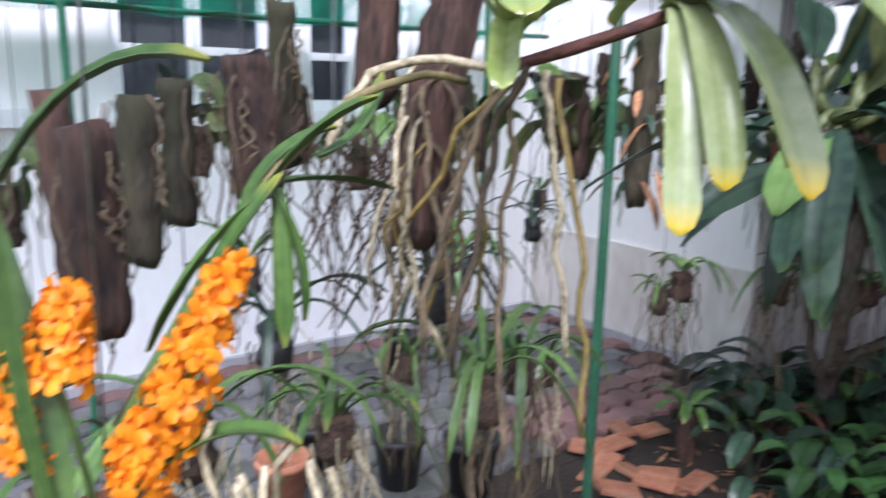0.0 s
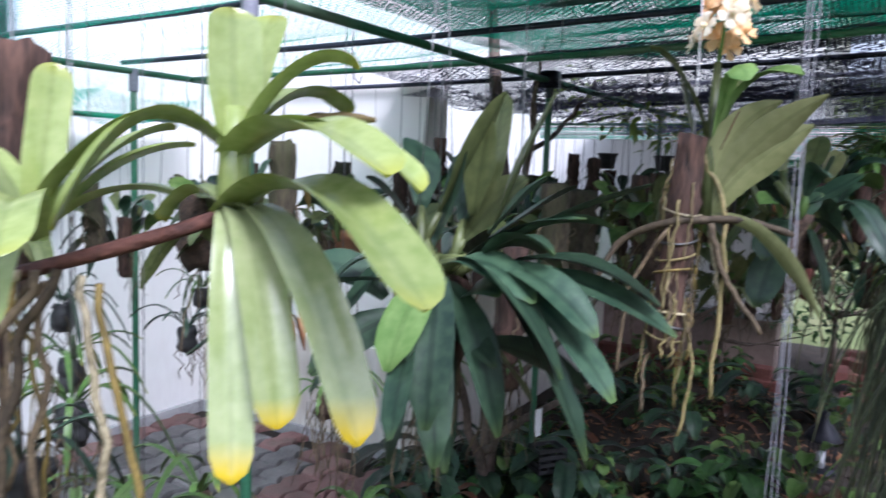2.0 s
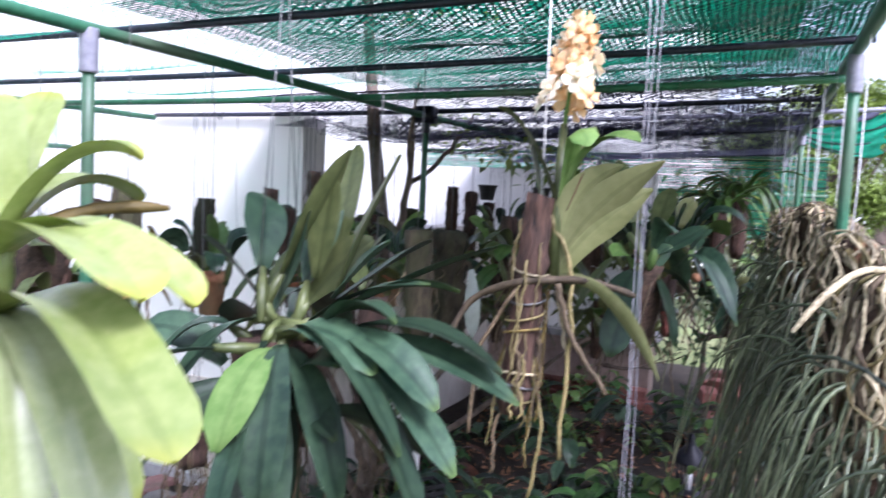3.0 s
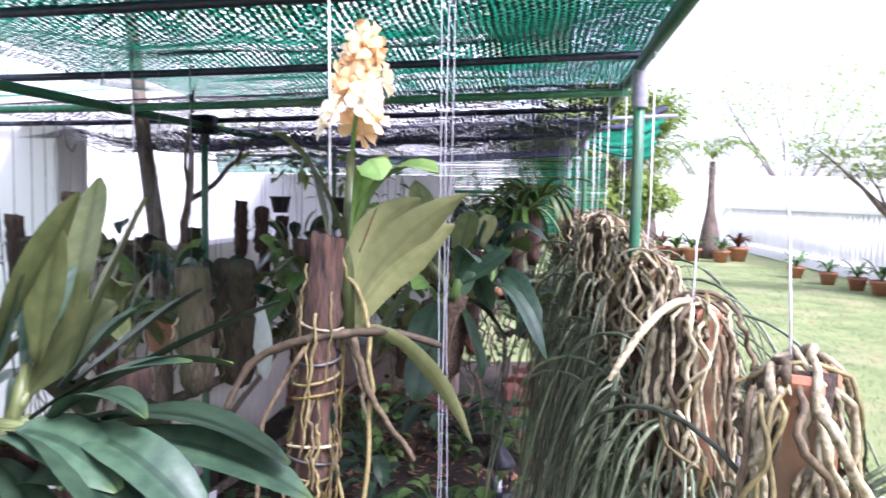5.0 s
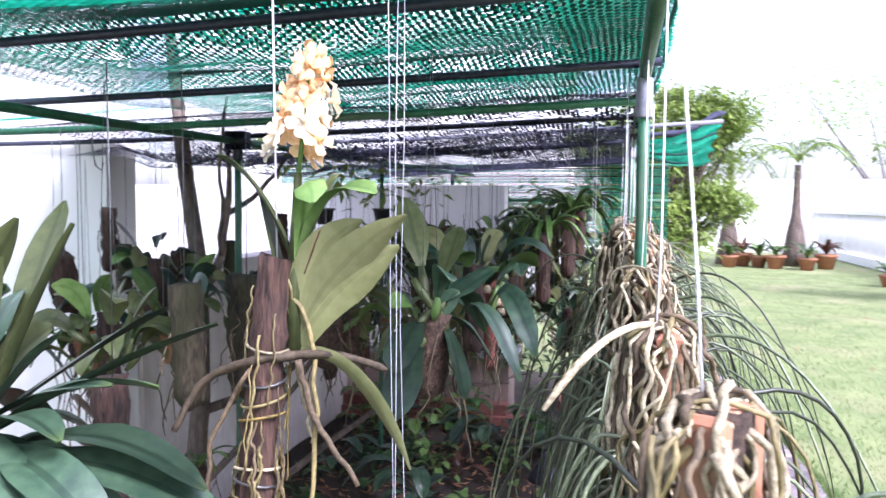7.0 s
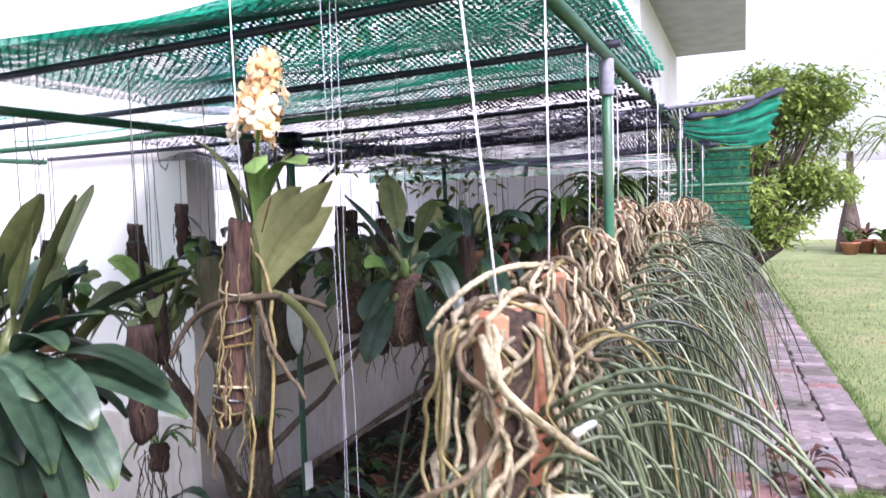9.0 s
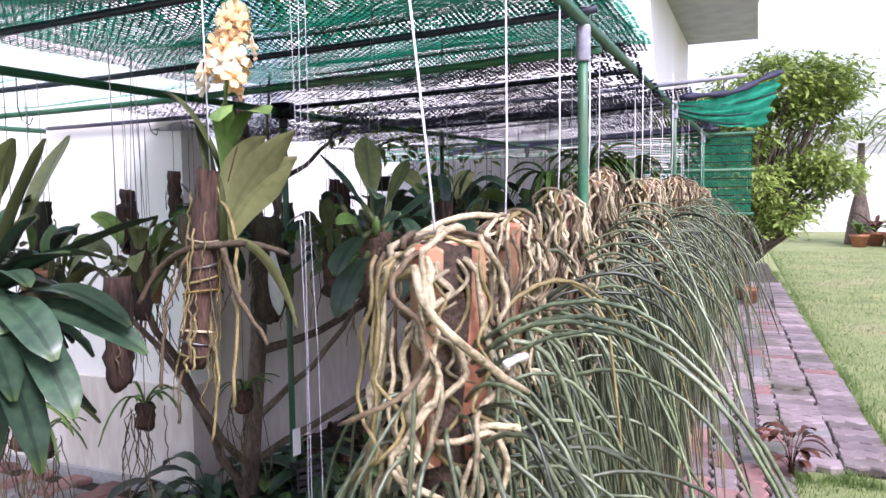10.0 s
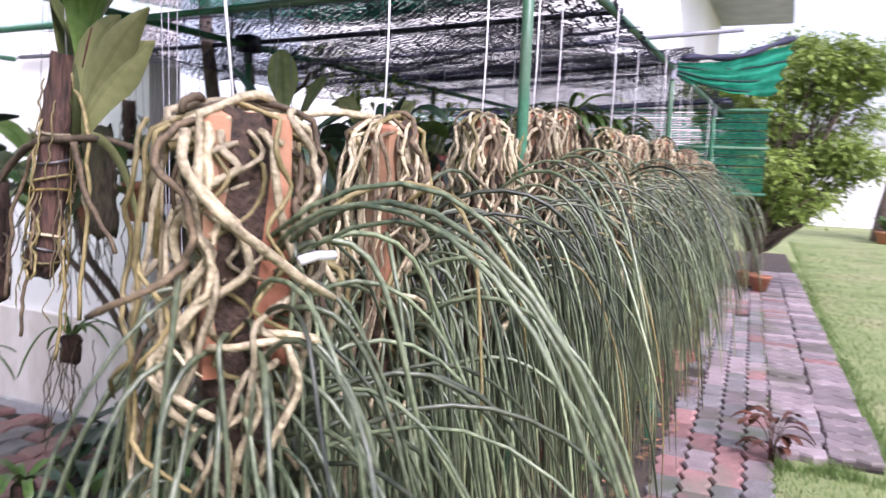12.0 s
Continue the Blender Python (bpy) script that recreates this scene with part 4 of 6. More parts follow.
def spike(parent, origin, a, b, r, n, meshes, scale=1.0):
    a, b = Vector(a), Vector(b)
    for k in range(n):
        s = k / (n - 1)
        ang = 2.4 * k
        d = V(math.cos(ang), math.sin(ang), rng.uniform(-0.1, 0.5)).normalized()
        p = a.lerp(b, s) + d * r * (1 - 0.65 * s ** 2) * rng.uniform(0.5, 1.2)
        turn = d.to_track_quat("Z", "Y").to_matrix().to_4x4() @ Matrix.Rotation(rng.uniform(0, 6), 4, "Z") @ Matrix.Scale(scale * rng.uniform(0.85, 1.15), 4)
        place("flower", meshes[k % len(meshes)], parent, Matrix.Translation(p - origin) @ turn)


for a, b in (((-0.066, 0.485, 0.935), (-0.02, 0.498, 1.05)), ((-0.125, 0.482, 0.975), (-0.118, 0.487, 1.03)), ((-0.148, 0.472, 0.925), (-0.152, 0.476, 0.985)), ((-0.075, 0.47, 0.91), (-0.07, 0.474, 0.955))):
    part("flower_stem", Shape(of).tube([V(-0.1, 0.47, 0.89), Vector(a), Vector(b)], [0.0025, 0.0022, 0.001], 6), FRESH, asc)
    spike(asc, of, a, b, 0.018, 40 if b[2] > 1.04 else 21, [orange_floret])
for k in range(7):
    a = V(-0.03 + 0.012 * k, 0.47 + rng.uniform(-0.01, 0.03), 0.93 + rng.uniform(-0.02, 0.03))
    b = a + V(rng.uniform(-0.04, 0.03), rng.uniform(-0.02, 0.02), -rng.uniform(0.08, 0.16))
    part("aerial_root", Shape(of).tube(wiggle(bez(a, (a + b) / 2 + jit(0.03), b, 10), 0.01, 0.5), 0.0026, 6), ROOT, asc)
part("pot", Shape().lathe([(0.03, -0.12), (0.045, -0.04), (0.05, -0.035), (0.05, -0.02), (0.04, -0.02)], 12, (0, -0.01, 0.0)), TERRA, asc)
part("wire", Shape().tube([V(0.0, -0.01, -0.03), V(0.01, 0.0, 0.75)], 0.001, 5), WIRE, asc)

hs = V(0.0, 0.56, 1.08)
climber = thing("strap_orchid", hs, "slender green orchid with a long leafy stem", "orchid")
for base, c, tip, w in (((-0.02, 0.55, 1.08), (0.01, 0.565, 1.13), (0.06, 0.575, 1.152), 0.016), ((-0.02, 0.55, 1.08), (-0.05, 0.54, 1.06), (-0.09, 0.53, 0.98), 0.018), ((0.0, 0.556, 1.095), (0.03, 0.57, 1.1), (0.07, 0.605, 1.085), 0.013),
                        ((-0.005, 0.555, 1.09), (0.0, 0.55, 1.06), (0.0, 0.545, 0.98), 0.014), ((-0.01, 0.555, 1.09), (0.012, 0.55, 1.06), (0.014, 0.545, 1.0), 0.013), ((0.02, 0.565, 1.11), (0.05, 0.62, 1.12), (0.055, 0.66, 1.17), 0.012),
                        ((-0.03, 0.545, 1.06), (-0.02, 0.56, 1.12), (0.03, 0.59, 1.13), 0.013), ((-0.05, 0.54, 1.04), (-0.06, 0.55, 0.98), (-0.1, 0.56, 0.9), 0.014)):
    part("leaf", Shape(hs).strap(bez(base, c, tip, 9), w, 0.4), STRAP, climber)
part("stem", Shape(hs).tube(wiggle(bez((0.12, 0.72, 1.165), (0.05, 0.6, 1.19), (-0.02, 0.55, 1.08), 10), 0.006) + [V(-0.11, 0.52, 0.93)], [0.0035] * 11, 7), ROOTG, climber)
for k, (u, v, z) in enumerate(((-1.2, 1.15, 0.86), (-1.0, 1.35, 0.84), (-1.45, 1.2, 0.82), (-0.75, 1.75, 0.8), (-0.3, 1.9, 0.78), (-1.3, 1.7, 0.8), (-0.55, 2.1, 0.86), (0.1, 2.3, 0.8), (-1.9, 1.5, 0.85))):
    t = strap_plant(F(u, v, z), 9, 0.19, 0.012, "dark hanging basket with thin arching strap leaves", STRAP if k % 2 else CATT, 0.7, pot=BLACKPOT)
    part("wire", Shape().tube([V(0, 0, -0.02), V(0.002, 0, 0.74)], 0.0012, 5), WIRE, t)
    dangling_roots(t, 8, 0.04, 0.2)

for k, (u, v, z, ln) in enumerate(((-1.25, 0.95, 0.78, 0.2), (-1.4, 1.1, 0.7, 0.22), (-1.05, 1.1, 0.72, 0.2), (-1.62, 1.05, 0.76, 0.22), (-0.95, 1.6, 0.55, 0.24), (-0.6, 1.5, 0.5, 0.22), (-1.2, 1.5, 0.52, 0.26), (-1.75, 1.3, 0.6, 0.24))):
    t = strap_plant(F(u, v, z), 8, ln, 0.014, "light green strap-leaved orchid hung low on a wire", FRESH if k % 3 == 0 else STRAP, 0.8, pot=DARKROOT)
    part("wire", Shape().tube([V(0, 0, -0.02), V(0.003, 0, 1.55 - z)], 0.0009, 5), WIRE, t)
    dangling_roots(t, 12, 0.04, 0.32, ROOT if k % 2 else ROOTB, 0.002)

# ---- the flowering orchid on its tied log ----
ob_ = V(0.942, 0.966, 1.315)
logb = thing("flowering_orchid", ob_, "apricot-flowered orchid tied to a slim brown log", "orchid")
log_main = part("log", log_shape(ob_, (0.944, 0.967, 1.318), (0.908, 0.962, 1.012), 0.023, 21, 24, 18), BARK, logb, "slim brown log")
for k in range(26):
    q = root_on(V(0, 0, 0), 0.0245, 0.0245, -rng.uniform(0.02, 0.24), rng.uniform(0.06, 0.16), rng.uniform(0.0009, 0.002), over=False, sway=0.25)
    q.v = [(x + z * 0.11, y + z * 0.015, z) for x, y, z in q.v]
    part("root", q, (YELLOWROOT, ROOTG, ROOTB, ROOTG)[k % 4], logb)
for k, z in enumerate((1.215, 1.175, 1.15, 1.13, 1.07, 1.055, 1.04)):
    f = (1.318 - z) / 0.306
    c = V(0.944, 0.967, 1.318).lerp(V(0.908, 0.962, 1.012), f)
    pts = [c + V(0.0265 * math.cos(a), 0.0265 * math.sin(a), 0.006 * math.sin(a + k)) for a in (2 * math.pi * j / 12 for j in range(13))]
    part("tie", Shape(ob_).tube(pts, 0.0018, 5), (ROOT, WIRE, ROOTG, YELLOWROOT)[k % 4], log_main)
br = [V(0.84, 1.03, 1.11), V(0.875, 1.02, 1.17), V(0.91, 0.955, 1.2), V(0.95, 0.935, 1.205), V(0.99, 0.9, 1.205), V(1.03, 0.86, 1.19)]
part("branch", Shape(ob_).tube(wiggle(flow(br, 5), 0.004, 0.6), [0.004 + 0.0018 * math.sin(0.12 * k) + 0.0006 * math.sin(k * 1.9) for k in range(25)] + [0.003], 8), ROOTB, logb)
part("branch", Shape(ob_).tube(wiggle(flow([V(0.95, 0.93, 1.2), V(0.965, 0.91, 1.13), V(0.998, 0.872, 1.055)], 7), 0.004, 0.6), [0.005 - 0.00013 * k for k in range(15)], 8), ROOTB, logb)
for pts, m, r in (([(0.947, 0.955, 1.3), (0.965, 0.925, 1.23), (0.966, 0.915, 1.12), (0.952, 0.91, 0.96)], ROOTG, 0.0036), ([(0.95, 0.93, 1.19), (0.958, 0.925, 1.15), (0.965, 0.92, 1.1)], ROOT, 0.0034),
                  ([(0.905, 0.96, 1.19), (0.875, 1.0, 1.1), (0.865, 1.0, 0.98)], ROOTB, 0.0035), ([(0.915, 0.965, 1.05), (0.89, 0.97, 1.0), (0.88, 0.965, 0.93)], ROOTB, 0.003), ([(0.93, 0.95, 1.1), (0.935, 0.93, 1.0), (0.925, 0.93, 0.9)], ROOTG, 0.0028)):
    part("aerial_root", Shape(ob_).tube(wiggle(flow(pts, 7), 0.006, 0.5), r * 0.85, 7), m, logb)
foot = V(0.955, 0.945, 1.205)
for base, c, tip, w, m in ((foot, (0.972, 0.935, 1.30), (1.035, 0.83, 1.372), 0.05, PALEOLIVE), (foot, (0.985, 0.92, 1.29), (1.045, 0.857, 1.335), 0.06, PALEOLIVE), (foot, (0.965, 0.94, 1.34), (1.005, 0.875, 1.365), 0.055, PALEOLIVE),
                           ((0.963, 0.945, 1.32), (0.985, 0.92, 1.43), (1.0, 0.84, 1.395), 0.034, FRESH), ((0.963, 0.945, 1.32), (0.955, 0.92, 1.45), (0.935, 0.865, 1.385), 0.036, FRESH), ((0.96, 0.95, 1.3), (0.93, 0.97, 1.42), (0.885, 1.0, 1.44), 0.03, OLIVE),
                           (foot, (1.0, 0.88, 1.23), (1.02, 0.80, 1.09), 0.026, PALEOLIVE), ((0.955, 0.95, 1.24), (0.94, 0.97, 1.34), (0.93, 0.985, 1.4), 0.026, OLIVE), ((0.96, 0.95, 1.3), (0.99, 0.95, 1.4), (1.02, 0.95, 1.42), 0.03, OLIVE)):
    d = Vector(c) - Vector(base)
    part("leaf", Shape(ob_).strap(bez(base, c, tip, 10), w, 0.2, 0.0015, side=d.cross(V(0.6, 0.78, 0.1)) if m is PALEOLIVE else None, profile=(lambda q: min(1.0, 0.4 + 1.0 * q) * (1 - 0.94 * max(0.0, (q - 0.55) / 0.45) ** 1.8)) if m is PALEOLIVE else None), m, logb)
part("stem", Shape(ob_).tube([foot, V(0.96, 0.95, 1.3), V(0.966, 0.955, 1.42)], [0.009, 0.01, 0.005], 8), OLIVE, logb)
part("leaf_sheath", Shape(ob_).strap(bez((0.965, 0.935, 1.3), (0.975, 0.925, 1.335), (0.982, 0.915, 1.36), 6), 0.014, 0.4), STEM, logb, "rusty red sheath")
part("flower_stem", Shape(ob_).tube([V(0.966, 0.955, 1.41), V(0.975, 0.953, 1.5), V(0.984, 0.952, 1.58)], [0.003, 0.0026, 0.001], 6), FRESH, logb)
spike(logb, ob_, (0.967, 0.955, 1.435), (0.984, 0.953, 1.562), 0.033, 25, [apricot_floret, cream_floret, apricot_floret])
part("hanger", Shape(ob_).tube([V(0.944, 0.967, 1.31), V(0.942, 0.966, 1.45), V(0.94, 0.968, 1.66)], 0.0012, 5), STRING, logb)

# ---- big dark cattleya clump ----
oc = V(0.6, 1.06, 1.1)
catt = thing("cattleya_orchid", oc, "large dark green cattleya clump with broad leathery leaves", "orchid", "cattleya orchids")
part("basket", Shape(oc).lathe([(0.035, 0.97), (0.05, 1.02), (0.055, 1.1), (0.045, 1.12)], 10, (0.6, 1.07, 0), 0.25), BARK, catt)
heart = V(0.595, 1.06, 1.12)
for tip, rise, w, m in (((0.709, 1.011, 1.252), 0.01, 0.05, OLIVE), ((0.683, 1.036, 1.366), 0.0, 0.04, OLIVE), ((0.513, 1.105, 1.247), 0.01, 0.03, CATT), ((0.635, 1.049, 1.29), 0.0, 0.05, CATT), ((0.74, 0.913, 1.205), 0.02, 0.022, CATT),
                        ((0.75, 0.98, 1.13), 0.03, 0.045, CATT), ((0.66, 0.89, 1.106), 0.03, 0.042, CATT), ((0.665, 0.83, 1.03), 0.045, 0.046, CATT), ((0.69, 0.81, 0.94), 0.06, 0.042, CATT), ((0.564, 0.952, 0.89), 0.05, 0.035, CATT), ((0.496, 0.943, 1.02), 0.035, 0.042, FRESH),
                        ((0.46, 1.05, 1.05), 0.03, 0.04, CATT), ((0.735, 0.99, 1.06), 0.04, 0.044, CATT), ((0.515, 0.985, 0.888), 0.05, 0.03, CATT), ((0.46, 1.12, 1.085), 0.03, 0.04, CATT), ((0.275, 1.0, 1.04), 0.03, 0.045, CATT),
                        ((0.6, 1.0, 0.86), 0.05, 0.034, CATT), ((0.7, 1.12, 1.28), 0.02, 0.045, CATT), ((0.62, 1.2, 1.3), 0.02, 0.045, CATT), ((0.73, 1.15, 1.1), 0.04, 0.045, CATT), ((0.53, 0.9, 0.96), 0.05, 0.04, CATT), ((0.64, 0.93, 0.93), 0.06, 0.042, CATT)):
    base = heart + jit(0.025)
    tip = Vector(tip)
    mid = base.lerp(tip, 0.28) + V(0, 0, rise)
    part("pseudobulb", Shape(oc).tube([base, base.lerp(mid, 0.6), mid], [0.005, 0.0085, 0.005], 6), OLIVE, catt)
    part("leaf", Shape(oc).strap(bez(mid, (mid + tip) / 2 + V(0, 0, rise * 1.6), tip, 9), w * 1.45, 0.13, 0.0014, side=rolled(mid, tip, rng.uniform(-0.6, 0.6)), profile=oval), m, catt)
for tip, w in (((0.821, 0.829, 1.07), 0.052), ((0.804, 0.842, 1.107), 0.05), ((0.73, 0.821, 1.0), 0.056), ((0.713, 0.836, 1.074), 0.056), ((0.72, 0.968, 1.362), 0.05), ((0.86, 0.945, 1.25), 0.03), ((0.786, 0.917, 1.195), 0.045),
               ((0.689, 0.9, 1.162), 0.05), ((0.67, 1.053, 1.33), 0.05), ((0.767, 0.961, 1.049), 0.05), ((0.88, 1.163, 1.24), 0.04), ((0.764, 1.2, 1.383), 0.05), ((0.702, 0.95, 1.255), 0.055), ((0.684, 0.93, 1.085), 0.05), ((0.742, 0.97, 1.07), 0.05), ((0.8, 1.1, 1.06), 0.05)):
    base, tip = V(0.635, 1.02, 1.13) + jit(0.02), Vector(tip)
    mid = base.lerp(tip, 0.2) + V(0, 0, 0.02)
    part("leaf", Shape(oc).strap(bez(mid, (mid + tip) / 2 + V(0, 0, 0.045 if tip.z < 1.2 else 0.01), tip, 10), w, 0.18, 0.0017, side=rolled(mid, tip, rng.uniform(-0.5, 0.5)), profile=oval), OLIVE if tip.z > 1.3 else CATT, catt)
for k in range(12):
    ang, el = 2.4 * k, rng.uniform(-0.7, 1.1)
    d = V(math.cos(ang) * math.cos(el), math.sin(ang) * math.cos(el), math.sin(el))
    base = heart + V(0, 0, -0.03) + jit(0.04)
    mid = base + d * rng.uniform(0.03, 0.06)
    tip = mid + d * rng.uniform(0.1, 0.17) - V(0, 0, rng.uniform(0.0, 0.08))
    part("leaf", Shape(oc).strap(bez(mid, (mid + tip) / 2 + V(0, 0, 0.035), tip, 8), rng.uniform(0.04, 0.058), 0.2, 0.0016, side=rolled(mid, tip, rng.uniform(-0.9, 0.9)), profile=oval), CATT if rng.random() < 0.75 else OLIVE, catt)
dangling_roots(catt, 16, 0.05, 0.28)
for dx in (-0.03, 0.035):
    part("wire", Shape(oc).tube([V(0.6 + dx, 1.07, 1.1), V(0.6, 1.07, 1.62)], 0.0009, 4), WIRE, catt)

# ---- more cattleyas, logs and baskets, bay by bay ----
beside = cattleya(F(-0.3, 0.34, 1.2), 9, 0.14, "dark green cattleya in a root-bound hanging basket", CATT, "basket", 3, 0.44)
bo = F(-0.3, 0.34, 1.2)
for tip, w, m in (((1.311, 1.206, 1.395), 0.055, OLIVE), ((1.212, 1.197, 1.358), 0.05, CATT), ((1.368, 1.123, 1.345), 0.05, OLIVE), ((1.393, 1.052, 1.279), 0.055, CATT), ((1.187, 1.068, 1.05), 0.06, CATT), ((1.178, 1.05, 1.13), 0.06, CATT), ((1.31, 1.04, 1.07), 0.06, CATT), ((1.36, 1.03, 1.13), 0.055, CATT)):
    base, tip = bo + jit(0.015), Vector(tip)
    mid = base.lerp(tip, 0.3) + V(0, 0, 0.01)
    part("pseudobulb", Shape(bo).tube([base, base.lerp(mid, 0.6), mid], [0.005, 0.008, 0.005], 6), OLIVE, beside)
    part("leaf", Shape(bo).strap(bez(mid, (mid + tip) / 2 + V(0, 0, 0.03 if tip.z < 1.2 else 0.0), tip, 10), w, 0.15, 0.0013, side=rolled(mid, tip, rng.uniform(-0.4, 0.4)), profile=oval), m, beside)
labels = {"log": "green cattleya on a hanging log", "clay": "cattleya in a small terracotta pot", "basket": "dark cattleya on a hanging root-bound lump"}
stock = [cattleya(F(0.02, 0.33, 1.2), 15, 0.17, labels["log"], CATT, "log", 1, 0.44), cattleya(F(0.4, 0.42, 1.2), 14, 0.16, labels["clay"], CATT, "clay", 2, 0.43),
         cattleya(F(0.72, 0.36, 1.18), 15, 0.17, labels["basket"], CATT, "basket", 3, 0.45), cattleya(F(-0.3, 0.95, 1.12), 15, 0.16, labels["log"], OLIVE, "log", 4, 0.48), cattleya(F(0.1, 0.68, 1.14), 14, 0.15, labels["basket"], OLIVE, "basket", 5, 0.46)]
cp = random.Random(21)
for row, (v, u0, u1, z0) in enumerate(((0.4, 1.05, 4.0, 1.2), (0.68, 0.42, 4.1, 1.17), (1.0, 0.0, 3.0, 1.14), (1.42, -0.65, 0.6, 1.12), (1.75, -1.3, 0.5, 1.05), (2.15, -1.7, 0.3, 1.0), (0.85, 3.2, 4.2, 1.1), (0.6, 0.7, 2.9, 0.88), (1.05, 0.9, 2.9, 0.85), (0.3, 1.6, 3.6, 0.95))):
    u = u0
    while u < u1:
        copy_thing(stock[cp.randrange(5)], Matrix.Translation(F(u, v + cp.uniform(-0.08, 0.08), z0 + cp.uniform(-0.08, 0.06))) @ Matrix.Rotation(cp.uniform(0, 6.28), 4, "Z"))
        u += cp.uniform(0.3, 0.42) if row < 4 else 0.46
for k, (u, v, z, ln, r) in enumerate(((-0.32, 0.78, 1.24, 0.22, 0.03), (0.18, 0.75, 1.26, 0.2, 0.024), (0.55, 0.8, 1.27, 0.22, 0.026), (0.85, 1.35, 1.25, 0.2, 0.028), (1.25, 0.8, 1.27, 0.2, 0.026), (0.05, 1.35, 1.25, 0.14, 0.03),
                                      (-0.1, 1.5, 1.27, 0.16, 0.026), (0.35, 1.3, 1.22, 0.15, 0.03), (-0.4, 1.55, 1.26, 0.16, 0.02), (0.62, 1.6, 1.24, 0.16, 0.024), (1.7, 0.8, 1.28, 0.2, 0.026), (2.2, 0.9, 1.27, 0.2, 0.026), (-0.7, 1.75, 1.2, 0.16, 0.026))):
    hang_log(F(u, v, z), ln, r, "weathered brown orchid log hung from a wire", BARK if k % 3 else MOSSBARK, 5, 0.02, 40 + k, 1.6 - z)
for k, (u, v, z) in enumerate(((-0.03, 1.23, 0.7), (-0.35, 1.3, 0.74), (0.142, 1.385, 1.03), (0.3, 1.15, 0.66), (-0.1, 1.55, 0.6))):
    t = strap_plant(F(u, v, z), 9, 0.13, 0.012, "small leafy orchid in a coconut husk basket on a long wire", FRESH, 0.7, pot=BARK)
    dangling_roots(t, 14, 0.05, 0.3)
    part("wire", Shape().tube([V(0, 0, -0.02), V(0.004, 0, 0.4), V(0, 0, 1.58 - z)], 0.0012, 5), WIRE, t)
for k, (u, v, z) in enumerate(((1.0, 0.2, 1.35), (1.35, 0.22, 1.36), (1.7, 0.2, 1.36), (0.7, 0.25, 1.3), (2.1, 0.25, 1.36), (2.5, 0.3, 1.36))):
    strap_plant(F(u, v, z), 14, 0.2, 0.018, "bushy strap-leaved orchid on a hanging mount", STRAP, 0.5)
    hang_log(F(u + 0.01, v + 0.01, z - 0.005), 0.2, 0.024, "brown orchid log under a leafy plant", BARK, 4, 0.01, 80 + k, 1.63 - z)

# dried yellow-brown leaves, a black lump and a pale limp leaf in the second row
dry = hang_log(F(-0.66, 1.2, 1.3), 0.36, 0.028, "orchid log with dry yellow-brown leaves", MOSSBARK, 6, 0.01, 95, 0.3)
for k in range(30):
    a = V(rng.uniform(-0.04, 0.04), rng.uniform(-0.04, 0.04), -rng.uniform(0.02, 0.34))
    d = V(rng.gauss(0, 1), rng.gauss(0, 1), -0.4).normalized()
    part("leaf", Shape().strap(bez(a, a + d * 0.03 + V(0, 0, 0.02), a + d * 0.07 - V(0, 0, 0.03), 6), 0.014, 0.3, profile=oval), (YELLOWROOT, LITTER, CATT)[k % 3], dry)
lump = thing("orchid_root_lump", F(-0.68, 1.4, 1.2), "black root lump hung from a wire", "orchid mount")
part("root_ball", husk(0.045, 0.16, 8), DARKROOT, lump)
part("wire", Shape().tube([V(0, 0, -0.02), V(0, 0, 0.37)], 0.001, 5), WIRE, lump)
limp = hang_log((1.25, 1.72, 1.215), 0.27, 0.044, "thick dark log with one pale limp leaf", MOSSBARK, 6, 0.005, 131, 0.36)
part("stem", Shape().tube(flow([V(0, -0.04, -0.1), V(-0.01, -0.1, -0.06), V(-0.027, -0.146, -0.073)], 5), 0.003, 6), ROOTB, limp)
part("leaf", Shape().strap(bez(V(-0.027, -0.146, -0.073), V(-0.032, -0.165, -0.13), V(-0.012, -0.14, -0.235), 10), 0.037, 0.25, side=V(0.8, -0.6, 0), profile=oval), PALELEAF, limp, "pale limp leaf")
for k, (u, v, z) in enumerate(((0.53, 1.35, 1.23), (0.41, 1.5, 1.36), (1.13, 1.3, 1.34), (0.95, 1.15, 1.32), (1.5, 1.35, 1.2), (-0.55, 0.75, 1.13), (1.3, 1.2, 1.28), (0.25, 1.55, 1.3))):
    hang_log(F(u, v, z), 0.15 + 0.03 * (k % 3), 0.026, "dark brown orchid block hung from a wire", BARK, 3, 0.01, 110 + k, 1.58 - z)
for k, (u, v) in enumerate(((1.55, 1.3), (1.75, 1.1))):
    hp = thing("hanging_pot", F(u, v, 1.36), "small black plastic hanging pot", "pot", "hanging pots")
    part("pot", Shape().lathe([(0.03, -0.07), (0.042, -0.01), (0.047, -0.008), (0.047, 0.0), (0.04, 0.0), (0.038, -0.015)], 14), BLACKPOT, hp)
    part("wire", Shape().tube([V(0.04, 0, 0), V(0, 0, 0.24)], 0.0008, 4), WIRE, hp)
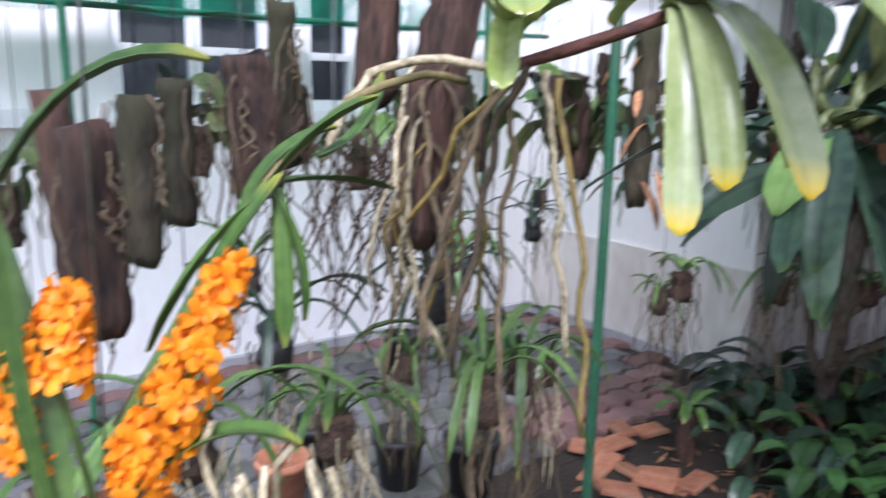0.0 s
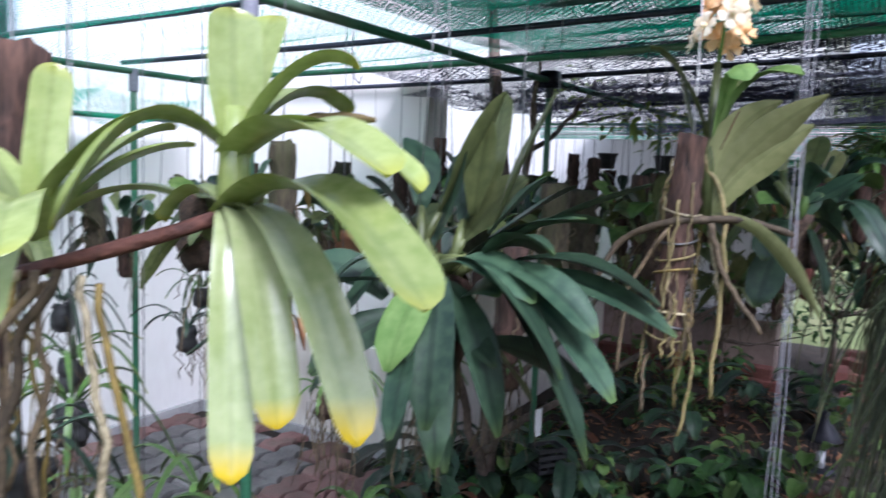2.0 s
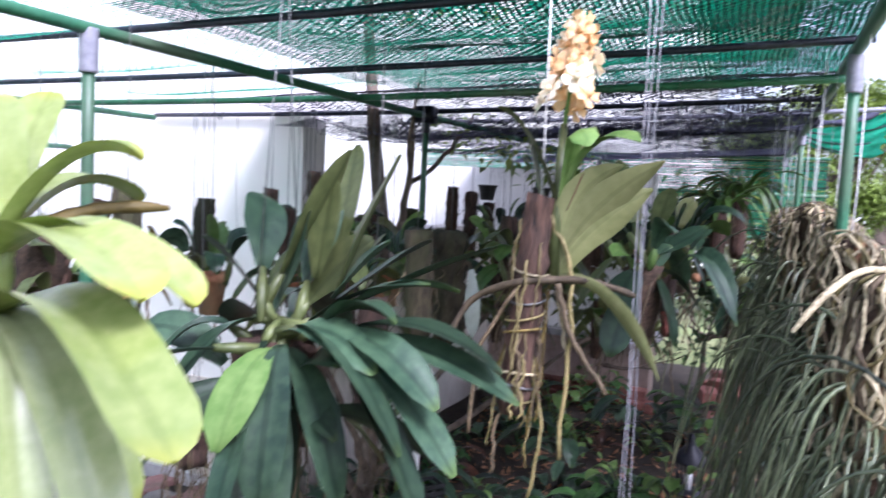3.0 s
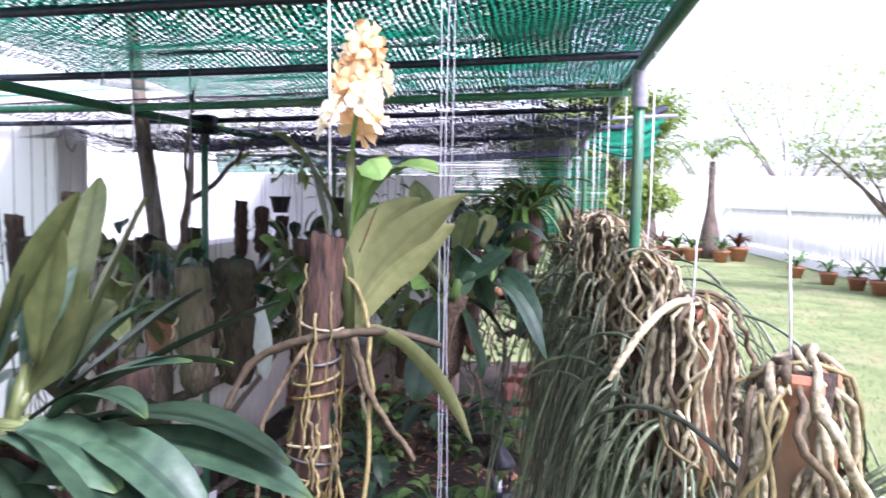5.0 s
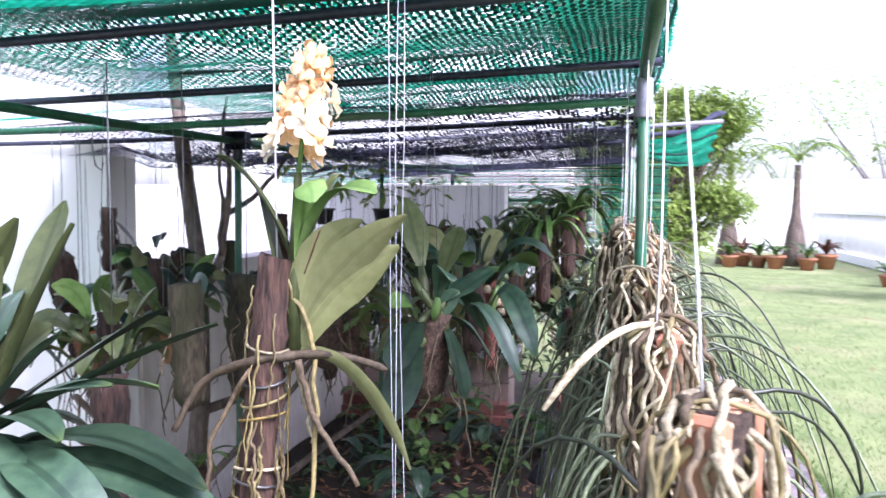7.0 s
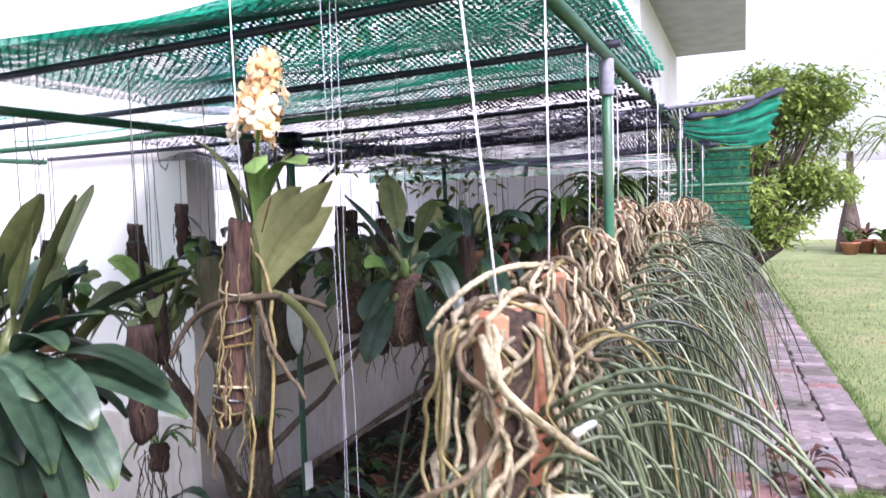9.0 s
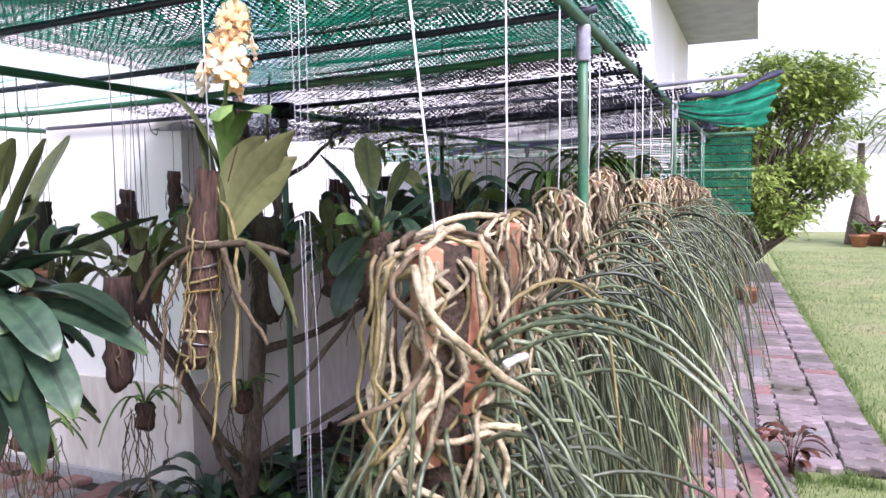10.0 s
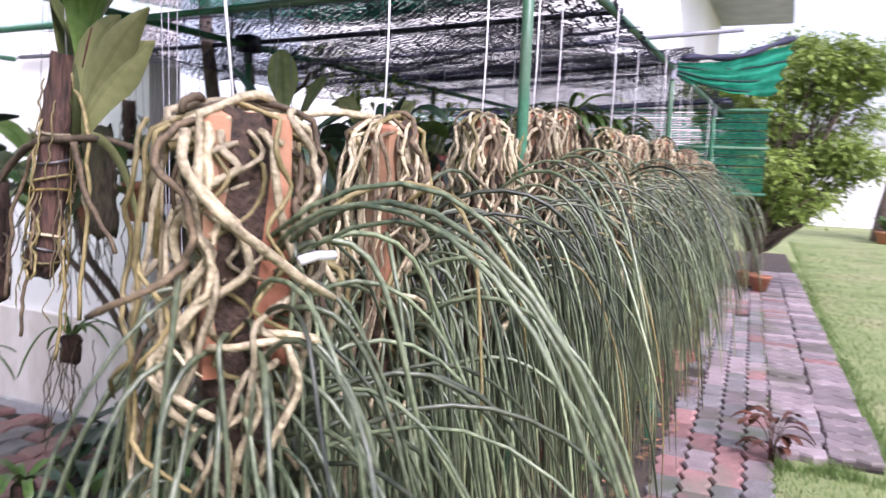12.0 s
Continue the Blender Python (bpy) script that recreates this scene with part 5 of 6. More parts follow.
# brown seed pods on a red post-like mount
pods = hang_log(F(0.4, 0.36, 1.22), 0.26, 0.016, "reddish mount with clustered tan pseudobulbs", REDBARK, 2, 0.005, 99, 0.42)
for k in range(16):
    a = V(rng.uniform(-0.03, 0.05), rng.uniform(-0.05, 0.02), rng.uniform(-0.11, 0.0))
    part("pseudobulb", Shape().tube([a - V(0.0, 0.012, 0.006), a, a + V(0.004, 0.012, 0.006)], [0.006, 0.014, 0.006], 7), (LITTER, OLIVE, PETALC)[k % 3] if k % 3 != 2 else ROOT, pods)

# loose strings and hooks from the pipes
for k, (u, v, z0, z1) in enumerate(((-0.6, 0.305, 0.55, 1.67), (-0.61, 0.31, 0.6, 1.67), (-0.592, 0.3, 0.58, 1.67), (0.4, 0.1, 1.25, 1.65), (0.75, 0.12, 1.3, 1.65), (1.2, 0.1, 1.3, 1.66), (1.5, 0.12, 1.3, 1.66), (1.9, 0.1, 1.32, 1.66), (2.2, 0.1, 1.32, 1.66),
                                    (0.02, 0.03, 1.1, 1.63), (-0.2, 0.9, 1.1, 1.63), (0.3, 0.7, 1.2, 1.62), (-0.9, 1.24, 1.1, 1.56), (-0.3, 1.25, 1.2, 1.57), (0.25, 1.24, 1.25, 1.57))):
    s = new("hanging_string", Shape(F(u, v, z1)).tube(wiggle([F(u + 0.02 * math.sin(k) * (1 - q / 5), v, z1 + (z0 - z1) * (1 - q / 5)) for q in range(6)], 0.006), 0.0006, 5).mesh("hanging_string", GREYSTRING if k < 10 else WIRE))
    s.location = F(u, v, z1)
    tagged(s, "thin pale string hanging from the pipe frame" if k < 10 else "thin wire hanging from the pipe frame", "string", "hanging strings")
for u, v in ((0.1, 1.3), (-0.3, 1.32)):
    hk = new("wire_hook", Shape(F(u, v, 1.57)).tube([F(u, v, 1.58), F(u, v, 1.5), F(u + 0.01, v, 1.47), F(u + 0.03, v, 1.46), F(u + 0.04, v, 1.48)], 0.0016, 5).mesh("wire_hook", WIRE))
    hk.location = F(u, v, 1.57)
    tagged(hk, "bent wire hook hanging from the pipe", "hook", "hooks")

# ---- frangipani-like tree by the wall ----
tr = thing("garden_tree", F(0.6, 1.36), "grey-barked small tree with bare forked branches", "tree")
tro = F(0.6, 1.36)
part("trunk", Shape(tro).tube(wiggle([F(0.56, 1.36, -0.02), F(0.6, 1.36, 0.35), F(0.66, 1.36, 0.75), F(0.76, 1.42, 1.15), F(0.74, 1.46, 1.5), F(0.7, 1.5, 2.1)], 0.02), [0.036, 0.032, 0.03, 0.028, 0.025, 0.016], 10), TRUNK, tr)
for a, c, b, r in (((0.72, 1.4, 1.02), (0.92, 1.36, 1.3), (0.8, 1.34, 1.62), 0.018), ((0.86, 1.36, 1.35), (1.1, 1.3, 1.45), (1.2, 1.25, 1.65), 0.011), ((0.8, 1.36, 1.2), (0.6, 1.25, 1.5), (0.55, 1.2, 1.7), 0.008),
                   ((0.66, 1.36, 0.7), (1.2, 1.1, 0.75), (1.75, 0.9, 1.2), 0.018), ((0.57, 1.36, 0.1), (0.4, 1.35, 0.5), (0.02, 1.28, 1.0), 0.02), ((0.58, 1.36, 0.25), (0.2, 1.1, 0.5), (-0.1, 1.2, 0.95), 0.016),
                   ((0.6, 1.34, 0.3), (1.0, 1.0, 0.55), (1.5, 0.75, 0.75), 0.016), ((0.62, 1.36, 0.45), (0.85, 1.1, 0.7), (0.9, 0.9, 1.1), 0.014)):
    part("branch", Shape(tro).tube(wiggle(bez(F(*a), F(*c), F(*b), 10), 0.03, 0.6), [r * (1 - 0.06 * k) for k in range(10)], 8), TRUNK, tr)


def leafy_crown(o, blobs, n, leaf, seed=0, flat=0.6):
    """Many small folded leaves in uneven, flattened clumps; the leaves lie mostly level."""
    r = random.Random(seed)
    s = Shape(o)
    for c, rad in blobs:
        c = Vector(c)
        for k in range(int(n * rad ** 2)):
            d = Vector((r.gauss(0, 1), r.gauss(0, 1), r.gauss(0, 1)))
            d.normalize()
            p = c + Vector((d.x, d.y, d.z * flat)) * rad * (0.35 + 0.7 * r.random() ** 0.7) * (1 + 0.4 * noise.noise(d * 2.3 + c))
            a = Vector((r.gauss(0, 1) + d.x, r.gauss(0, 1) + d.y, r.gauss(0, 0.35) - 0.25)).normalized()
            b = a.cross(Vector((r.gauss(0, 0.35), r.gauss(0, 0.35), 1))).normalized()
            ln = leaf * r.uniform(0.6, 1.3)
            w = b * ln * 0.21
            i = [s.add(q, t, u) for q, t, u in ((p, 0, 0.5), (p + a * ln * 0.5 + w + V(0, 0, ln * 0.06), 0.5, 1), (p + a * ln - V(0, 0, ln * 0.12), 1, 0.5), (p + a * ln * 0.5 - w + V(0, 0, ln * 0.06), 0.5, 0), (p + a * ln * 0.5, 0.5, 0.5))]
            s.f.extend([(i[0], i[1], i[4]), (i[1], i[2], i[4]), (i[2], i[3], i[4]), (i[3], i[0], i[4])])
    return s


part("crown", leafy_crown(tro, [(F(1.25, 1.3, 1.6), 0.2), (F(1.5, 1.15, 1.52), 0.2), (F(1.2, 1.0, 1.45), 0.14), (F(1.75, 0.95, 1.45), 0.18), (F(1.05, 1.35, 2.2), 0.4)], 1600, 0.06, 3), FOLIAGE2, tr)

# ---- bed under the frame ----
def bed_plant(leaves, length, width, mat, label, name="bed_plant", seed=0):
    r = random.Random(seed)
    t = thing(name, (0, 0, 0), label, "plant", "low plants in the bed")
    for k in range(leaves):
        ang = 2.4 * k + r.uniform(-0.4, 0.4)
        out = V(math.cos(ang), math.sin(ang), 0)
        h = r.uniform(0.04, 0.2)
        a = out * 0.01 + V(0, 0, 0)
        top = out * r.uniform(0.02, 0.09) + V(0, 0, h)
        ln = length * r.uniform(0.6, 1.2)
        part("leaf", Shape().tube(bez(a, V(0, 0, h * 0.6), top, 4), 0.0016, 4).strap(bez(top, top + out * ln * 0.5 + V(0, 0, ln * 0.3), top + out * ln + V(0, 0, -ln * r.uniform(-0.1, 0.5)), 6), width * r.uniform(0.8, 1.2), 0.3, 0.001, profile=oval), mat, t)
    return t


kinds = [bed_plant(12, 0.1, 0.05, BED, "low dark green broad-leaved plant in the bed", seed=1), bed_plant(14, 0.07, 0.038, FRESH, "low fresh green plant in the bed", seed=2), bed_plant(10, 0.14, 0.05, CATT, "dark broad-leaved plant in the bed", seed=3), bed_plant(11, 0.11, 0.03, REDLEAF, "reddish-leaved plant in the bed", seed=4)]
spots = []
pr = random.Random(5)
for k in range(76):
    u, v = pr.uniform(0.25, 2.9), pr.uniform(0.15, 1.55)
    if k > 62:
        u, v = pr.uniform(-0.9, 0.3), pr.uniform(0.1, 0.9)
    if 40 < k < 63:
        u, v = pr.uniform(-0.05, 1.0), pr.uniform(0.9, 1.6)
    spots.append((u, v, pr.choice((0, 0, 1, 1, 2, 2, 3)), pr.uniform(0.8, 1.5), pr.uniform(0, 6)))
for k, (u, v, kind, sc, turn) in enumerate(spots):
    m = Matrix.Translation(F(u, v, 0.01)) @ Matrix.Rotation(turn, 4, "Z")
    if k < 4:
        kinds[k].matrix_basis = m
    else:
        copy_thing(kinds[kind], m).scale = (sc, sc, sc)
strap_plant(F(0.02, 1.5, 0.2), 9, 0.2, 0.03, "strap-leaved plant with one yellowing leaf on a stump", STRAP, 0.3)
stump = new("stump", log_shape(F(0.02, 1.5), F(0.02, 1.5, 0.21), F(0.02, 1.5, -0.02), 0.03, 60).mesh("stump", BARK))
stump.location = F(0.02, 1.5)
tagged(stump, "dark wooden stump standing in the bed", "stump")
lit = Shape()
for k in range(1500):
    u, v = pr.uniform(-0.6, 3.0), pr.uniform(-0.1, 1.6)
    p = V(u, v, 0.045 + pr.uniform(0, 0.012))
    a = V(pr.gauss(0, 1), pr.gauss(0, 1), pr.gauss(0, 0.2)).normalized() * pr.uniform(0.012, 0.035)
    b = a.cross(V(0, 0, 1)) * 0.35
    i = [lit.add(q) for q in (p - a, p + b, p + a + V(0, 0, 0.006), p - b)]
    lit.f.append(tuple(i))
tagged(setting("leaf_litter", lit, LITTER, "dry brown leaf litter on the soil", "leaf litter", FM), kind="stuff")
for k in range(13):
    u, v = pr.uniform(-0.32, 0.1), pr.uniform(1.35, 1.75)
    sh = new("terracotta_shard", Shape().bevelled((-0.06, -0.035, 0), (0.06, 0.035, 0.014), 0.004).mesh("terracotta_shard", TERRA, False))
    sh.matrix_basis = Matrix.Translation(F(u, v, 0.035 + 0.002 * k)) @ Euler((pr.uniform(-0.2, 0.2), pr.uniform(-0.2, 0.2), pr.uniform(0, 6))).to_matrix().to_4x4()
    tagged(sh, "broken orange terracotta shard lying in the bed", "shard", "terracotta shards")
for u, v, r, m in ((-0.98, 2.05, 0.075, BLACKPOT), (-0.82, 1.85, 0.075, BLACKPOT), (-0.66, 1.72, 0.08, BLACKPOT), (-1.15, 1.9, 0.07, TERRA), (-0.35, 2.6, 0.07, BLACKPOT)):
    pt_ = new("flower_pot", Shape().lathe([(r * 0.7, 0), (r * 0.95, 0.14), (r * 1.05, 0.142), (r * 1.05, 0.165), (r * 0.92, 0.165), (r * 0.88, 0.12), (r * 0.3, 0.115)], 20).mesh("flower_pot", m))
    pt_.location = F(u, v, 0.05)
    tagged(pt_, "black plastic flower pot on the paving" if m is BLACKPOT else "terracotta flower pot on the paving", "pot", "floor pots")
    dl = thing("potted_roots", F(u, v, 0.165), "stringy pale roots rising from a pot", "roots")
    for q in range(7):
        a = V(pr.uniform(-0.03, 0.03), pr.uniform(-0.03, 0.03), 0)
        part("root", Shape().tube(wiggle(bez(a, a + V(0, 0, 0.15), a + V(pr.uniform(-0.06, 0.06), pr.uniform(-0.06, 0.06), pr.uniform(0.15, 0.4)), 8), 0.02, 0.6), 0.0022, 5), ROOT, dl)

# lantern
ol = V(2.88, 2.3, 0.04)
lan = thing("garden_lantern", ol, "small black metal garden lantern", "lantern")
part("base", Shape().lathe([(0.055, 0), (0.06, 0.012), (0.05, 0.03)], 6), IRON, lan, "", False)
for k in range(6):
    a = math.pi / 3 * k
    part("bar", Shape().tube([V(0.046 * math.cos(a), 0.046 * math.sin(a), 0.03), V(0.052 * math.cos(a), 0.052 * math.sin(a), 0.15)], 0.004, 6), IRON, lan)
part("roof", Shape().lathe([(0.072, 0.15), (0.075, 0.158), (0.05, 0.195), (0.022, 0.225), (0.014, 0.25), (0.018, 0.262), (0.008, 0.275)], 12), IRON, lan)
part("candle", Shape().lathe([(0.02, 0.03), (0.02, 0.09), (0.016, 0.095)], 12), LABEL, lan, "white candle")
part("handle", Shape().tube([V(0.012 * math.cos(a), 0, 0.285 + 0.014 * math.sin(a)) for a in (math.pi * 2 * k / 10 for k in range(11))], 0.002, 5), IRON, lan)

crate = thing("black_plastic_basket", F(0.66, 1.16, 0.27), "small black plastic basket tied to the post", "basket")
for z in (-0.06, -0.035, -0.01, 0.015):
    for lo, hi in (((-0.055, -0.045), (0.055, -0.04)), ((-0.055, 0.03), (0.055, 0.035)), ((-0.055, -0.04), (-0.05, 0.03)), ((0.05, -0.04), (0.055, 0.03))):
        part("slat", Shape().box((*lo, z), (*hi, z + 0.014)), BLACKPOT, crate, "", False)
for x in (-0.055, -0.02, 0.015, 0.05):
    part("upright", Shape().box((x, -0.0465, -0.06), (x + 0.006, -0.0452, 0.029)), BLACKPOT, crate, "", False)
part("base", Shape().box((-0.0495, -0.0395, -0.06), (0.0495, 0.0295, -0.055)), BLACKPOT, crate, "", False)
part("tie", Shape().tube([V(0.0, 0.035, 0.0), V(0.0, 0.062, 0.004)], 0.002, 5), WIRE, crate)
# tag with white plate on the middle post
tg = new("plant_label", Shape().bevelled((-0.018, -0.001, -0.05), (0.018, 0.001, 0.05), 0.0008).mesh("plant_label", LABEL, False))
tg.matrix_basis = Matrix.Translation(F(0.64, 1.19, 0.38)) @ Matrix.Rotation(0.4, 4, "Z")
tagged(tg, "white plastic plant label hung by the post", "plant label")


# ---- garden beyond the lawn ----
def broad_tree(loc, blobs, label, leaf=0.09, n=900, mat=FOLIAGE, trunk_r=0.07, seed=0, stems=5):
    loc = Vector(loc)
    t = thing("garden_tree", loc, label, "tree", "trees round the lawn")
    r = random.Random(seed)
    fork = loc + V(0, 0, 0.25 * (blobs[0][0].z - loc.z) + 0.2)
    tk = part("trunk", Shape(loc).tube([loc + V(0, 0, -0.05), (loc + fork) / 2 + V(0.03, 0.02, 0), fork], [trunk_r * 1.2, trunk_r, trunk_r * 0.8], 9), TRUNK, t)
    for k, (c, rad) in enumerate(blobs):
        for q in range(2):
            b = c + V(r.uniform(-0.4, 0.4), r.uniform(-0.4, 0.4), r.uniform(-0.3, 0.3)) * rad
            part("limb", Shape(loc).tube(wiggle(bez(fork, (fork + b) / 2 + V(r.uniform(-0.2, 0.2), r.uniform(-0.2, 0.2), -0.1), b, 8), 0.08, 0.7), [trunk_r * (0.55 - 0.06 * j) for j in range(8)], 6), TRUNK, t)
    part("crown", leafy_crown(loc, blobs, n, leaf, seed), mat, t)
    return t


pads = [(F(7.35, -0.3, 0.95), 0.42)]
br_ = random.Random(31)
while len(pads) < 54:
    q = V(br_.uniform(-1, 1), br_.uniform(-1, 1), br_.uniform(-1, 1))
    if 0.35 < q.length < 1.0:
        u, v, z = 7.5 + 0.85 * q.x, -0.5 + 1.0 * q.y, 1.72 + 1.0 * q.z
        if z > 0.72 + 0.75 * max(0.0, -0.35 - v) and z < 2.75 - 0.35 * abs(v + 0.55):
            pads.append((F(u, v, z), br_.uniform(0.22, 0.4)))
broad_tree(F(7.3, -0.2), pads, "bushy light green tree with level sprays of leaves beside the path", 0.085, 4300, FOLIAGE, 0.055, 1)
broad_tree(F(10.2, -5.5), [(F(10.4, -4.6, 2.05), 0.6), (F(10.3, -5.2, 2.3), 0.65), (F(10.7, -4.0, 2.2), 0.5), (F(10.0, -5.9, 2.2), 0.65), (F(9.9, -6.6, 2.3), 0.7), (F(10.2, -5.0, 1.8), 0.4)], "spreading tree with dark twisted limbs by the lawn", 0.1, 1500, FOLIAGE, 0.08, 2)
broad_tree(F(3.7, 0.42), [(F(3.6, 0.4, 0.75), 0.3), (F(3.9, 0.75, 0.9), 0.3), (F(3.5, 0.15, 0.6), 0.24), (F(4.2, 0.3, 0.8), 0.3)], "dark leafy shrub at the end of the bed", 0.06, 3000, BED, 0.02, 18)
broad_tree(F(2.7, 0.95), [(F(2.75, 0.95, 0.6), 0.25), (F(2.85, 0.5, 0.5), 0.22)], "dark leafy shrub in the bed", 0.06, 2600, BED, 0.016, 19)
broad_tree(F(24, -8), [(F(24, -8, 4.5), 2.4), (F(24, -10.5, 5), 2.4), (F(25, -6, 5), 2.2)], "tall pale tree behind the lawn", 0.15, 300, FOLIAGE2, 0.07, 4)
broad_tree(F(20, -14), [(F(20, -14, 5), 2.6), (F(20, -16.5, 5.5), 2.6), (F(20, -12, 6.5), 2.2)], "tall pale tree behind the lawn", 0.15, 300, FOLIAGE2, 0.07, 5)
broad_tree(F(6, -11), [(F(6, -11, 3), 1.6), (F(7, -12.5, 3.4), 1.6), (F(5, -12, 3.5), 1.6)], "leafy garden tree across the lawn", 0.15, 330, FOLIAGE, 0.12, 6)
broad_tree(F(-6, -9), [(F(-6, -9, 3), 1.8), (F(-7.5, -8, 3.4), 1.7), (F(-5, -10.5, 3.5), 1.7)], "leafy garden tree across the lawn", 0.15, 330, FOLIAGE, 0.12, 7)
broad_tree(F(4.9, 0.9), [(F(5.0, 0.9, 1.3), 0.5), (F(5.3, 1.6, 1.4), 0.55), (F(5.1, 0.2, 1.0), 0.4)], "leafy shrub behind the net screen", 0.09, 1100, FOLIAGE, 0.04, 8)


def palm(loc, h, label, seed=0):
    loc = Vector(loc)
    r = random.Random(seed)
    t = thing("palm", loc, label, "palm", "palms")
    part("trunk", Shape(loc).tube([loc + V(0, 0, h * k / 6 - 0.05) for k in range(7)], [0.3, 0.26, 0.2, 0.12, 0.09, 0.08, 0.07], 10), TRUNK, t)
    for k in range(13):
        a = 2.4 * k
        d = V(math.cos(a), math.sin(a), 0)
        ln = r.uniform(1.0, 1.5)
        pts = bez(loc + V(0, 0, h), loc + V(0, 0, h + 0.9) + d * ln * 0.4, loc + d * ln + V(0, 0, h + r.uniform(-0.5, 0.5)), 9)
        s = Shape(loc)
        s.tube(pts, 0.014, 5)
        side = d.cross(V(0, 0, 1))
        for q in range(1, 9):
            for sg in (-1, 1):
                e = pts[q] + side * sg * 0.34 + d * 0.15 + V(0, 0, -0.12)
                s.strap([pts[q], (pts[q] + e) / 2 + V(0, 0, 0.03), e], 0.04, 0.2)
        part("frond", s, FOLIAGE2, t)
    return t


palm(F(17.2, -3.9), 2.4, "young palm with a thick ringed trunk", 1)
palm(F(17.3, -2.45), 2.3, "young palm with a thick ringed trunk", 2)
pot_big = Shape().lathe([(0.14, 0), (0.2, 0.24), (0.225, 0.25), (0.225, 0.3), (0.19, 0.3), (0.18, 0.24), (0.05, 0.23)], 16).mesh("pot", TERRA)
for k, (u, v, sc) in enumerate(((16.2, -3.3, 1.0), (16.0, -3.9, 0.9), (16.5, -4.4, 1.1), (16.35, -2.35, 0.9), (16.8, -2.7, 1.0), (16.5, -3.0, 0.9), (10.4, -4.95, 0.75), (10.0, -5.15, 0.8), (9.7, -5.3, 0.85), (9.3, -5.4, 0.8), (11.0, -4.85, 0.7), (11.8, -4.7, 0.7), (8.8, -5.6, 0.85), (12.8, -4.5, 0.7))):
    t = thing("potted_plant", F(u, v, 0), "terracotta pot with a leafy plant at the lawn's edge", "potted plant", "potted plants")
    t.scale = (sc, sc, sc)
    place("pot", pot_big, t, Matrix.Identity(4))
    red = k in (2, 4)
    for q in range(14):
        a = 2.4 * q
        d = V(math.cos(a), math.sin(a), 0)
        ln = pr.uniform(0.3, 0.55)
        b = V(0, 0, 0.26)
        part("leaf", Shape().strap(bez(b, b + d * ln * 0.3 + V(0, 0, ln * 0.7), b + d * ln * 0.8 + V(0, 0, ln * pr.uniform(0.2, 0.9)), 6), 0.09, 0.3, 0.002, profile=oval), REDLEAF if red else (FRESH if q % 3 else BED), t)

# pale wall with balusters round the lawn
fence = thing("garden_fence", F(13, -5.6), "white baluster fence round the lawn", "fence")
fence.rotation_euler = (0, 0, math.atan2(0.6, 0.8))
for k in range(70):
    x = -6 + 0.22 * k
    part("baluster", Shape().tube([V(x, 0, 0.2), V(x, 0, 0.5), V(x, 0, 0.8), V(x, 0, 1.2)], [0.05, 0.07, 0.045, 0.05], 6), FRAMEWHITE, fence)
part("rail", Shape().box((-6.1, -0.1, 1.2), (9.4, 0.1, 1.3)), FRAMEWHITE, fence, "", False)
part("plinth", Shape().box((-6.1, -0.1, 0.0), (9.4, 0.1, 0.2)), FRAMEWHITE, fence, "", False)
setting("wall_garden_end", block(((22.4, -30, 0), (22.6, 6, 2.2))), WHITEWALL, "pale boundary wall at the end of the lawn", "wall", FM)
setting("wall_garden_back", block(((-12, -20.2, 0), (22.4, -20, 2.2))), WHITEWALL, "pale boundary wall across the lawn", "wall", FM)

# neighbouring house with a scalloped eave
house = thing("neighbour_house", F(9.0, 1.05, 0.55), "white house with a grey corrugated eave", "house")
house.rotation_euler = (0, 0, math.atan2(0.6, 0.8))
part("wall", block(((0, 0, -0.6), (6, 6, 4.2))), WHITEWALL, house, "", False)
eave = Shape()
eave.box((-0.1, -1.35, 3.75), (6, 0, 3.82))
eave.box((-0.1, -0.7, 3.6), (0.02, -0.62, 3.75))
part("eave", eave, CONCRETE, house, "grey eave", False)
fasc = Shape()
for k in range(9):
    fasc.tube([V(-0.12, -1.3 + 0.16 * k, 3.78), V(6, -1.3 + 0.16 * k, 4.5)], 0.06, 8)
part("roof_sheet", fasc, CONCRETE, house, "grey corrugated roofing")
part("fascia", Shape().box((-0.16, -1.4, 3.6), (-0.1, 0.0, 3.75)), CONCRETE, house, "grey fascia board", False)

# small red-leaved plant growing on the path
pp = bed_plant(22, 0.1, 0.034, REDLEAF, "dark red-leaved weed growing between the pavers", "path_plant", 12)
pp.matrix_basis = Matrix.Translation(F(1.91, -0.5, 0.03)) @ Matrix.Scale(1.05, 4)
for u, v in ((7.0, -0.28), (7.3, -0.12)):
    q = new("flower_pot", Shape().lathe([(0.07, 0), (0.1, 0.13), (0.11, 0.135), (0.11, 0.16), (0.095, 0.16), (0.09, 0.12), (0.02, 0.115)], 16).mesh("flower_pot", TERRA))
    q.location = F(u, v, 0.05)
    tagged(q, "small terracotta pot beside the path", "pot", "path pots")

